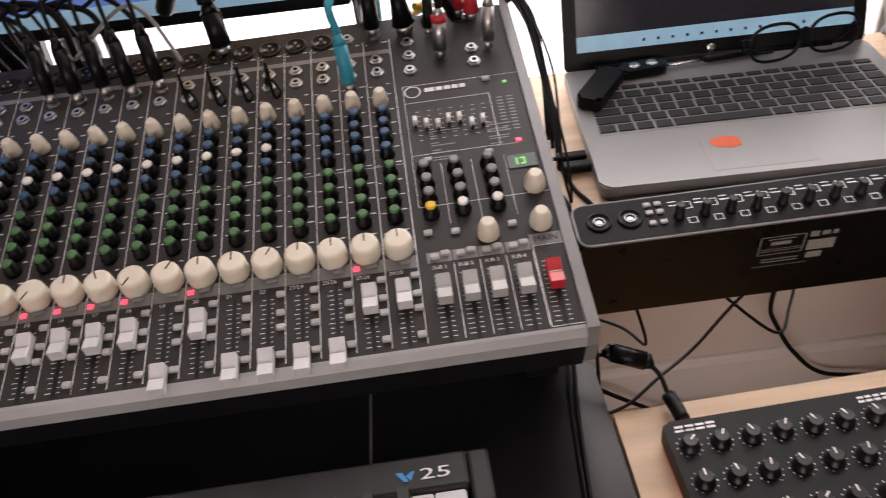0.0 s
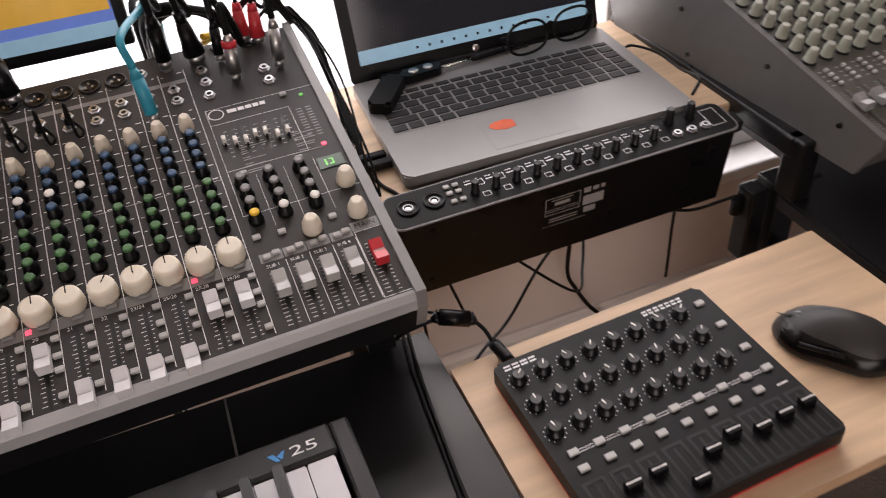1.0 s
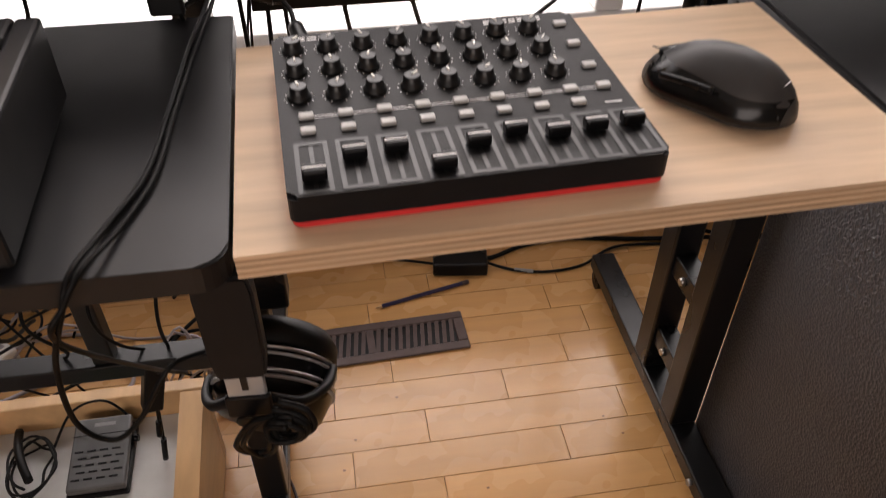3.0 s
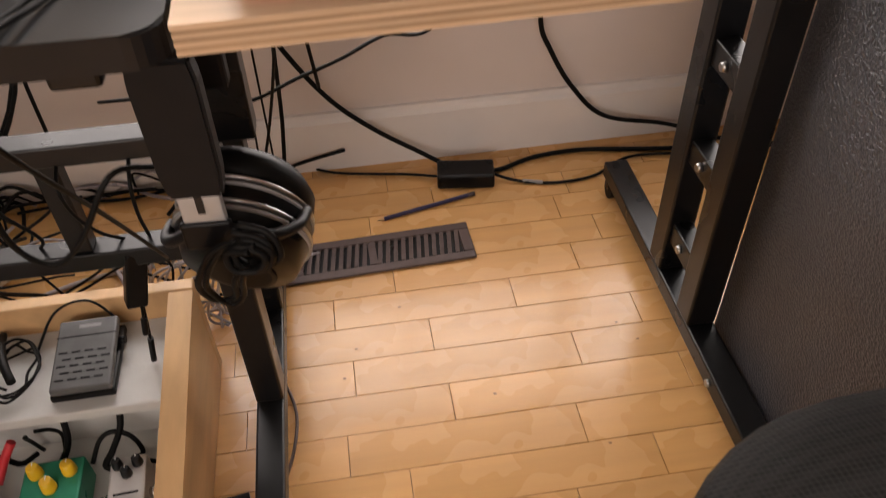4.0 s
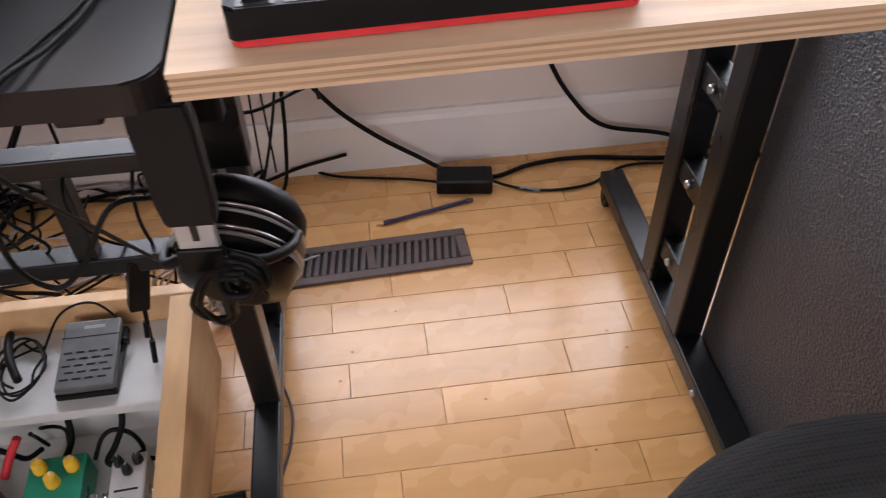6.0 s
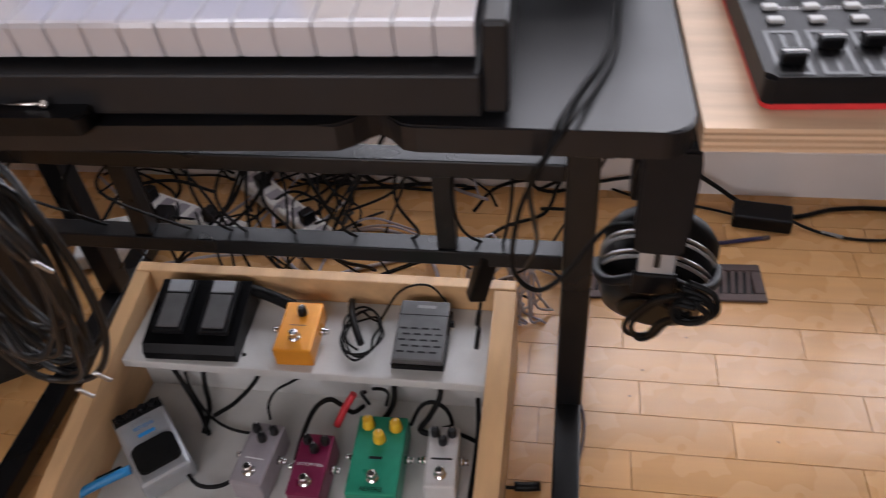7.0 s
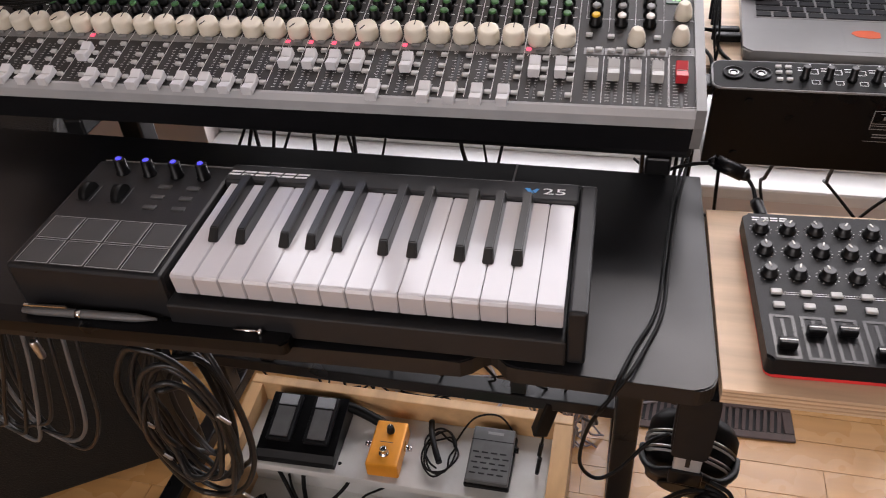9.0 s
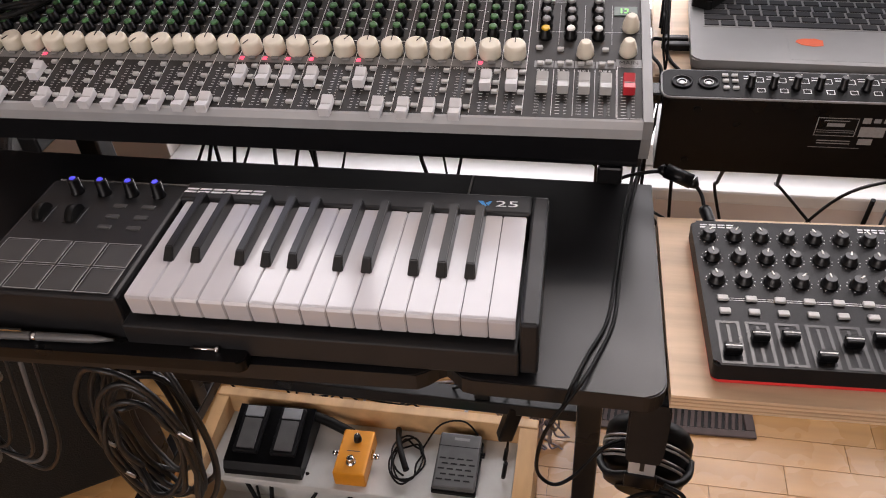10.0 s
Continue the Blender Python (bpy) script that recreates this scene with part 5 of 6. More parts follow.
K2S = mesh_of(lathe(bmesh.new(), [(0.0090, 0), (0.0086, 0.0022), (0.006, 0.0025)], 14), "knob_skirt", M_KEYB)
K2F = mesh_of(fader_bm(0.0130, 0.021), "fader_cap", M_M2FADER)
wp, dp = bmesh.new(), bmesh.new()
for c in range(26):
    x = 0.0155 + 0.0244 * c
    if x > 0.78:
        break
    for r in range(10):
        k = part("pot_knob", K2, None, con, at=pose(x, 0.134 + 0.0245 * r, 0.0008, 0, 0, rr.uniform(-60, 60)))
        part("knob_skirt", K2S, None, k)
    quad(dp, x - 0.0008, 0.010, x + 0.0008, 0.078, 0.0010)
    for i in range(16):
        y = 0.012 + i * 0.0042
        quad(wp, x - 0.0075, y, x - 0.0025, y + 0.0006, 0.0010)
        quad(wp, x + 0.0025, y, x + 0.0065, y + 0.0006, 0.0010)
    for y in (0.088, 0.096, 0.104, 0.112):
        quad(wp, x - 0.006, y, x - 0.001, y + 0.0016, 0.0010)
        part("push_button", B(-0.0028, -0.0018, 0, 0.0028, 0.0018, 0.0035, bevel=0.0005, seg=1), M_BTN, con, at=(x + 0.005, y, 0.0008)) if c < 16 else None
    for r in range(10):
        quad(wp, x + 0.0065, 0.137 + 0.0245 * r, x + 0.0105, 0.1382 + 0.0245 * r, 0.0010)
    part("fader_cap", K2F, None, con, at=(x, 0.0500 if c < 9 else 0.0220, 0.0008))
part("panel_print", wp, M_GPRINT, con)
part("fader_slot", dp, M_KEYB, con)

# ---- loudspeaker cabinets ----
def cabinet(m, sx, sy, z1, label, cover):
    t = thing("speaker_cabinet", m, label, "loudspeaker")
    part("case", B(0, 0, 0.02, sx, sy, z1, bevel=0.012, seg=3), cover, t)
    for x in (0.06, sx - 0.06):
        for y in (0.06, sy - 0.06):
            part("foot", C((x, y, 0), (x, y, 0.022), 0.018), M_RUBBER, t)
    return t


amp = cabinet(pose(0.545, -0.05, 0), 0.58, 0.34, 0.655, "tall black tolex covered amplifier cabinet", M_TOLEX)
part("corner_strip", B(-0.002, -0.003, 0.05, 0.010, 0.004, 0.62, bevel=0.002), M_PLAST, amp)
part("handle_dish", slab(rounded(0.02, 0.06, 0.14, 0.10, 0.018), 0.6545, 0.660, 0.002), M_PLAST, amp)
lamp_box = cabinet(pose(-1.16, 0.075, 0, 0, 0, 34), 0.36, 0.34, 0.64, "black tolex covered speaker cabinet under the desk", M_TOLEX2)

# ---- office chair seat ----
chair = thing("office_chair", pose(0.410, -0.350, 0.010), "black office chair with a woven mesh seat", "chair")
seat = bmesh.new()
NA, NR = 48, 10
prev = None
for j in range(NR + 1):
    ph = math.pi * j / NR
    ringv = []
    for i in range(NA):
        a = 2 * math.pi * i / NA
        ca, sa = math.cos(a), math.sin(a)
        rx, ry = 0.215, 0.245
        e = 2 / 2.25
        px = rx * math.copysign(abs(ca) ** e, ca) * math.sin(ph) ** 0.45 if 0 < j < NR else 0
        py = ry * math.copysign(abs(sa) ** e, sa) * math.sin(ph) ** 0.45 if 0 < j < NR else 0
        ringv.append(seat.verts.new((px, py, 0.455 + 0.03 * math.cos(ph) - 0.02 * (py / ry) ** 2)))
    if prev:
        for i in range(NA):
            f = seat.faces.new([prev[i], ringv[i], ringv[(i + 1) % NA], prev[(i + 1) % NA]])
            f.smooth = True
    prev = ringv
bmesh.ops.remove_doubles(seat, verts=seat.verts, dist=0.0004)
M_WEAVE = bpy.data.materials.new("woven_black_mesh")
M_WEAVE.use_nodes = True
nt = M_WEAVE.node_tree
pb = nt.nodes["Principled BSDF"]
pb.inputs["Roughness"].default_value, pb.inputs["Specular IOR Level"].default_value = 0.7, 0.2
tc = nt.nodes.new("ShaderNodeTexCoord")
vo = nt.nodes.new("ShaderNodeTexVoronoi")
vo.inputs["Scale"].default_value, vo.inputs["Randomness"].default_value = 260, 0.05
nt.links.new(tc.outputs["Object"], vo.inputs["Vector"])
cr = nt.nodes.new("ShaderNodeMapRange")
cr.inputs["From Max"].default_value = 0.6
cr.inputs["To Min"].default_value, cr.inputs["To Max"].default_value = 0.0015, 0.022
nt.links.new(vo.outputs["Distance"], cr.inputs["Value"])
cb = nt.nodes.new("ShaderNodeCombineXYZ")
for i in range(3):
    nt.links.new(cr.outputs[0], cb.inputs[i])
nt.links.new(cb.outputs[0], pb.inputs["Base Color"])
bp = nt.nodes.new("ShaderNodeBump")
bp.inputs["Strength"].default_value, bp.inputs["Distance"].default_value = 0.5, 0.002
nt.links.new(vo.outputs["Distance"], bp.inputs["Height"])
nt.links.new(bp.outputs[0], pb.inputs["Normal"])
part("seat", seat, M_WEAVE, chair)
part("seat_pan", B(-0.15, -0.17, 0.405, 0.15, 0.17, 0.430, bevel=0.008), M_PLAST, chair)
part("gas_lift", C((0, 0, 0.09), (0, 0, 0.41), 0.022), M_STEEL, chair)
for i in range(5):
    a = radians(72 * i + 20)
    leg = part("base_leg", tube(bmesh.new(), [(0, 0, 0.10), (0.12 * math.cos(a), 0.12 * math.sin(a), 0.09), (0.22 * math.cos(a), 0.22 * math.sin(a), 0.06)], 0.016), M_PLAST, chair)
    part("caster_wheel", C((0.22 * math.cos(a) - 0.012, 0.22 * math.sin(a), 0.026), (0.22 * math.cos(a) + 0.012, 0.22 * math.sin(a), 0.026), 0.025), M_RUBBER, leg)

# ---- floor register, pencil, power brick ----
vent = thing("floor_register", pose(0.0925, 0.5505, 0, 0, 0, 2.2), "brown metal floor register with louvre slots", "floor vent")
VX, VY = 0.162, 0.0425
bm = bmesh.new()
for a in ((-VX, -VY, VX, -0.026), (-VX, 0.026, VX, VY), (-VX, -0.026, -VX + 0.018, 0.026), (VX - 0.018, -0.026, VX, 0.026)):
    box(bm, a[0], a[1], 0.0005, a[2], a[3], 0.006, bevel=0.0015, seg=1)
part("frame", bm, M_VENT, vent)
part("duct_opening", B(-VX + 0.015, -0.028, 0.0003, VX - 0.015, 0.028, 0.0012), M_KEYB, vent)
SL = mesh_of(extrude_x(bmesh.new(), [(-0.0260, 0.0020), (0.0260, 0.0020), (0.0260, 0.0052), (-0.0260, 0.0052)], -0.0036, 0.0030), "louvre", M_VENT)
for i in range(23):
    part("louvre", SL, None, vent, at=pose(-0.138 + 0.01255 * i, 0, 0, 0, 0, -8))
part("centre_bar", B(-0.006, -0.026, 0.0045, 0.006, 0.026, 0.0062), M_VENT, vent)
pc = thing("pencil", pose(0.107, 0.628, 0.0048, 0, 90, 13.5), "dark blue pencil lying on the floor", "pencil")
part("shaft", lathe(bmesh.new(), [(0.0038, 0.012), (0.0038, 0.165)], 6, smooth=False), mat("navy_paint", (0.02, 0.018, 0.06), 0.35), pc)
part("sharpened_tip", lathe(bmesh.new(), [(0.0006, 0.0), (0.0037, 0.012)], 8), M_PINE, pc)
part("eraser_end", lathe(bmesh.new(), [(0.0039, 0.165), (0.0039, 0.178)], 10), M_VENT, pc)
brick = thing("power_brick", pose(0.272, 0.712, 0, 0, 0, -8), "black power brick lying on the floor with leads", "power adapter")
part("case", B(-0.050, -0.024, 0.001, 0.050, 0.024, 0.030, bevel=0.004), M_PLAST, brick)
part("lead", tube(bmesh.new(), [(-0.050, 0, 0.012), (-0.10, 0.018, 0.004), (-0.16, 0.022, 0.004), (-0.24, 0.030, 0.004), (-0.31, 0.062, 0.004), (-0.36, 0.07, 0.02), (-0.4, 0.07, 0.12)], 0.0026), M_RUBBER, brick)
part("lead", tube(bmesh.new(), [(0.050, 0, 0.014), (0.075, -0.004, 0.006), (0.115, -0.014, 0.004), (0.17, -0.015, 0.004), (0.23, 0.002, 0.004), (0.30, 0.05, 0.006), (0.42, 0.06, 0.004)], 0.0028), M_RUBBER, brick)
part("lead_joint", C((0.10, -0.010, 0.0045), (0.135, -0.016, 0.0045), 0.0036), M_PADEDGE, brick)
cable([(-0.06, 0.735, 0.40), (-0.009, 0.765, 0.262), (0.051, 0.762, 0.167), (0.118, 0.76, 0.100), (0.192, 0.757, 0.045), (0.259, 0.745, 0.006), (0.327, 0.726, 0.005), (0.403, 0.751, 0.005), (0.498, 0.757, 0.005), (0.649, 0.733, 0.005), (0.95, 0.70, 0.005)], 0.0042, "thick black power cable sagging to the floor", category="power cable")
cable([(0.40, 0.74, 0.40), (0.405, 0.765, 0.27), (0.423, 0.762, 0.217), (0.467, 0.762, 0.140), (0.534, 0.762, 0.071), (0.659, 0.762, 0.037), (0.8, 0.72, 0.005), (0.98, 0.68, 0.005)], 0.0042, "thick black power cable hanging from the wall side", category="power cable")
cable([(-0.005, 0.74, 0.62), (-0.01, 0.72, 0.42), (-0.016, 0.70, 0.292), (-0.026, 0.70, 0.149), (-0.05, 0.71, 0.03), (-0.12, 0.72, 0.006)], 0.0034, "black lead hanging down to the floor")
cable([(0.34, 0.44, 0.655), (0.298, 0.60, 0.50), (0.213, 0.61, 0.36), (0.14, 0.54, 0.39), (0.082, 0.50, 0.386), (0.028, 0.50, 0.366), (-0.045, 0.50, 0.339), (-0.12, 0.52, 0.345), (-0.25, 0.6, 0.30)], 0.0026, "thin black lead looping under the shelf")
cable([(-0.155, 0.145, 0.012), (-0.14, 0.143, 0.005), (-0.124, 0.143, 0.005), (-0.10, 0.146, 0.006)], 0.0024, "short black lead leaving the pedal box")
solid("lead_coupler", tube(bmesh.new(), [(-0.126, 0.143, 0.008), (-0.110, 0.144, 0.008), (-0.092, 0.147, 0.008)], 0.0065, 10, 3), M_PLAST, "black inline lead coupler on the floor", "cable coupler")
cable([(-0.055, 0.321, 0.012), (-0.042, 0.295, 0.004), (-0.034, 0.255, 0.004), (-0.038, 0.21, 0.004), (-0.048, 0.170, 0.004)], 0.0022, "thin brown lead on the floor", M_VENT)
solid("floor_specks", bars([(x, y, x + 0.004, y + 0.003) for x, y in ((0.43, 0.345), (0.45, 0.31), (0.05, 0.36), (0.23, 0.25), (0.36, 0.15), (0.03, 0.31), (0.12, 0.43))], 0.0006), M_GAP, "small dark specks on the floorboards", "specks", kind="stuff")

# ---- pedal box ----
pbx = thing("pedal_box", Matrix(), "pine pedal box with a raised grey shelf", "pedal board")
part("back_board", B(-0.712, 0.354, 0.001, -0.138, 0.373, 0.170, bevel=0.002), M_PINE, pbx)
sidep = [(-0.10, 0.001), (0.353, 0.001), (0.353, 0.168), (0.31, 0.162), (0.03, 0.120), (-0.10, 0.085)]
part("side_board", extrude_x(bmesh.new(), sidep, -0.168, -0.138), M_PINE, pbx)
part("side_board", extrude_x(bmesh.new(), sidep, -0.712, -0.690), M_PINE, pbx)
part("front_board", B(-0.690, -0.10, 0.001, -0.168, -0.082, 0.070, bevel=0.002), M_PINE, pbx)
part("bottom_board", B(-0.690, -0.082, 0.012, -0.168, 0.354, 0.024), M_GREYBOARD, pbx)
part("raised_shelf", B(-0.690, 0.219, 0.109, -0.170, 0.354, 0.125, bevel=0.002), M_GREYBOARD, pbx)
part("shelf_support", B(-0.690, 0.255, 0.024, -0.170, 0.267, 0.109), M_GREYBOARD, pbx)


def stomp(m, w, d, h, material, label, knobs, kmat, sw=(0, -0.30), name="effects_pedal", kr=0.0065, kh=0.012):
    t = thing(name, m, label, "effects pedal", "pedals in the box")
    part("enclosure", B(-w / 2, -d / 2, 0.001, w / 2, d / 2, h, bevel=0.003), material, t)
    for x, y in knobs:
        k = part("knob", lathe(bmesh.new(), [(kr, 0), (kr, 0.003), (kr * 0.8, kh), (kr * 0.6, kh + 0.001)], 16), kmat, t, at=(x * w, y * d, h))
        part("pointer", B(-0.0005, 0.001, 0, 0.0005, kr * 0.7, 0.0006), M_PRINT, k, at=(0, 0, kh + 0.001))
    if sw:
        s = part("foot_switch", lathe(bmesh.new(), [(0.0085, 0), (0.0085, 0.002), (0.0055, 0.0025), (0.0052, 0.008), (0.006, 0.009), (0.006, 0.013), (0.004, 0.014)], 14), M_CHROME, t, at=(sw[0] * w, sw[1] * d, h))
    for sx in (-1, 1):
        part("jack_nut", C((sx * w / 2, 0.06 * d, h * 0.5), (sx * (w / 2 + 0.007), 0.06 * d, h * 0.5), 0.006, seg=8), M_CHROME, t)
        part("plug", C((sx * (w / 2 + 0.007), 0.06 * d, h * 0.5), (sx * (w / 2 + 0.013), 0.06 * d, h * 0.5), 0.0045, seg=10), M_CHROME, t)
    return t


P0 = 0.024
three = ((-0.27, 0.36), (0.27, 0.36), (0.0, 0.22))
p = stomp(pose(-0.470, 0.124, P0, 0, 0, -4), 0.046, 0.094, 0.045, M_PGREY, "mauve grey mini effects pedal with black knobs", three, M_KEYB)
part("small_print", bars([(-0.013, -0.010, 0.013, -0.008)], 0.0453), M_PRINT, p)
p = stomp(pose(-0.393, 0.115, P0, 0, 0, 0), 0.046, 0.092, 0.045, M_PMAROON, "maroon mini effects pedal with black knobs", three, M_KEYB)
letter("DISTORTION", 0.0058, M_PRINT, p, 0, -0.002, 0.0454, "pedal_label")
p = stomp(pose(-0.307, 0.137, P0, 0, 0, 2), 0.068, 0.120, 0.046, M_PGREEN, "green effects pedal with yellow knobs", ((-0.27, 0.36), (0.29, 0.34), (0.0, 0.18)), M_YELLOW, kr=0.0088, kh=0.016)
part("small_print", bars([(-0.010, -0.008, 0.008, -0.004)], 0.0463), M_KEYB, p)
letter("REVERB", 0.0090, M_KEYB, p, 0, -0.052, 0.0464, "pedal_label")
p = stomp(pose(-0.221, 0.143, P0, 0, 0, 3), 0.042, 0.092, 0.045, M_PWHITE, "white mini effects pedal with black knobs", three, M_KEYB)
part("small_print", bars([(-0.014, -0.006, 0.014, -0.003)], 0.0453), M_KEYB, p)
S0 = 0.125
p = stomp(pose(-0.436, 0.274, S0, 0, 0, 2), 0.054, 0.090, 0.034, M_PORANGE, "orange effects pedal with one black knob", ((0.02, 0.26),), M_KEYB, sw=(0.0, -0.24), kr=0.0070)
part("small_print", bars([(-0.012, 0.000, 0.010, 0.0015)], 0.0343), M_VENT, p)
rv = thing("reverb_pedal", pose(-0.625, 0.128, P0 + 0.010, 6, 0, 42), "silver grey effects pedal with a black tread", "effects pedal", "pedals in the box")
part("enclosure", B(-0.036, -0.062, 0.001, 0.036, 0.062, 0.040, bevel=0.006), M_PSILVER, rv)
part("tread", slab(rounded(-0.030, -0.046, 0.030, 0.000, 0.010), 0.040, 0.045, 0.002), M_RUBBER, rv)
part("knob_recess", B(-0.034, 0.044, 0.034, 0.034, 0.0605, 0.0415), M_KEYB, rv)
for x in (-0.024, -0.008, 0.008, 0.024):
    part("knob", lathe(bmesh.new(), [(0.0058, 0), (0.0056, 0.006), (0.0040, 0.0075)], 14), M_PLAST, rv, at=(x, 0.053, 0.0415))
letter("DIGITAL", 0.0075, M_PGREY, rv, 0, 0.036, 0.0405, "pedal_label")
letter("REVERB", 0.0085, M_BLUEPRINT, rv, 0, 0.027, 0.0405, "pedal_label")
part("small_print", bars([(-0.012, 0.012, 0.012, 0.018)], 0.0404), M_BLUEPRINT, rv)
dv = thing("double_footswitch", pose(-0.588, 0.283, S0, 0, 0, 2) @ Matrix.Diagonal((1.10, 0.98, 1, 1)), "black double foot switch with two silver treadles", "foot switch")
part("body", extrude_x(bmesh.new(), [(-0.058, 0.001), (0.058, 0.001), (0.058, 0.046), (-0.050, 0.026), (-0.058, 0.014)], -0.062, 0.062), M_PLAST, dv)
for x in (-0.030, 0.030):
    tr = part("treadle", B(-0.020, -0.036, 0, 0.020, 0.052, 0.010, bevel=0.002), M_SATIN, dv, at=pose(x, 0.0, 0.036, 10.5, 0, 0))
    part("grip_plate", B(-0.014, -0.030, 0.0095, 0.014, 0.026, 0.0125, bevel=0.0008), M_LAPEDGE, tr)
    part("silver_cap", B(-0.015, 0.030, 0.0095, 0.015, 0.050, 0.0125, bevel=0.0008), M_PSILVER, tr)
part("side_bar", tube(bmesh.new(), [(0.050, 0.054, 0.035), (0.085, 0.044, 0.032), (0.125, 0.030, 0.022)], 0.009, 8, 4), M_RUBBER, dv)
ex = thing("expression_pedal", pose(-0.264, 0.287, S0, 0, 0, 0.5), "dark grey foot pedal with a slotted tread", "foot pedal")
part("base", B(-0.037, -0.052, 0.001, 0.037, 0.052, 0.012, bevel=0.003), M_PLAST, ex)
tr = part("tread", B(-0.035, -0.050, 0, 0.035, 0.050, 0.012, bevel=0.003), M_LAPEDGE, ex, at=pose(0, 0, 0.016, 7, 0, 0))
part("tread_line", B(-0.035, 0.024, 0.0115, 0.035, 0.0252, 0.0123), M_KEYB, tr)
for r in range(5):
    for c in range(4):
        part("grip_slot", B(-0.0052, -0.0012, 0, 0.0052, 0.0012, 0.0006), M_KEYB, tr, at=(-0.0245 + 0.0150 * c + 0.005 * (r % 2), -0.036 + 0.0095 * r, 0.0118))
part("maker_mark", bars([(-0.010, 0.036, 0.016, 0.041)], 0.0123), M_GPRINT, tr)
part("hinge_pin", C((0.036, 0.020, 0.018), (0.043, 0.020, 0.018), 0.005), M_PLAST, ex)
# little coil of flex beside the orange pedal
rc = random.Random(8)
bm = bmesh.new()
pts = []
for i in range(34):
    a = i * 2 * math.pi / 9 + 0.5
    pts.append((-0.350 + (0.026 + rc.uniform(-0.006, 0.006)) * math.cos(a) + 0.004 * math.sin(i), 0.285 + (0.040 + rc.uniform(-0.008, 0.006)) * math.sin(a), S0 + 0.003 + 0.0006 * i))
tube(bm, pts, 0.0017, 6, 5)
tube(bm, [(-0.378, 0.345, S0 + 0.012), (-0.37, 0.315, S0 + 0.02), (-0.358, 0.285, S0 + 0.024), (-0.345, 0.26, S0 + 0.02)], 0.0055, 8, 5)
solid("coiled_flex", bm, M_RUBBER, "small coil of thin black flex on the grey shelf", "cable")
cable([(-0.33, 0.31, S0 + 0.01), (-0.30, 0.335, S0 + 0.05), (-0.26, 0.34, S0 + 0.06), (-0.235, 0.335, S0 + 0.03), (-0.232, 0.322, S0 + 0.02)], 0.0017, "thin black lead to the foot pedal")
# adapter block hanging over the box's corner with loose plugs
ad = thing("plug_splitter", pose(-0.175, 0.300, 0.262, 0, 15, 20), "black plug splitter hanging at the crossbar with thin leads", "plug splitter")
part("block", B(-0.012, -0.010, -0.05, 0.012, 0.010, 0.028, bevel=0.003), M_PLAST, ad)
for dx, dz in ((0.006, -0.075), (0.014, -0.115)):
    part("lead", tube(bmesh.new(), [(0, 0, -0.03), (dx * 0.4, -0.004, dz * 0.4), (dx * 0.9, -0.012, dz * 0.85)], 0.0018), M_RUBBER, ad)
    part("plug", tube(bmesh.new(), [(dx * 0.9, -0.012, dz * 0.85), (dx, -0.014, dz), (dx * 1.12, -0.016, dz * 1.15)], 0.0038, 8, 3), M_PLAST, ad)
wad = thing("grey_wire_bundle", pose(-0.165, 0.43, 0.0), "untidy bundle of grey wires beside the box", "cable")
for i in range(12):
    part("wire", tube(bmesh.new(), [(rc.uniform(-0.05, 0.06), rc.uniform(0, 0.05), rc.uniform(0.005, 0.03)), (rc.uniform(-0.06, 0.05), rc.uniform(0, 0.06), rc.uniform(0.05, 0.11)), (rc.uniform(-0.03, 0.06), rc.uniform(0, 0.07), rc.uniform(0.09, 0.16)), (rc.uniform(-0.02, 0.06), rc.uniform(0, 0.05), rc.uniform(0.01, 0.08)), (rc.uniform(0.0, 0.08), rc.uniform(0, 0.05), 0.005)], 0.0020, 6, 6), M_PGREY, wad)
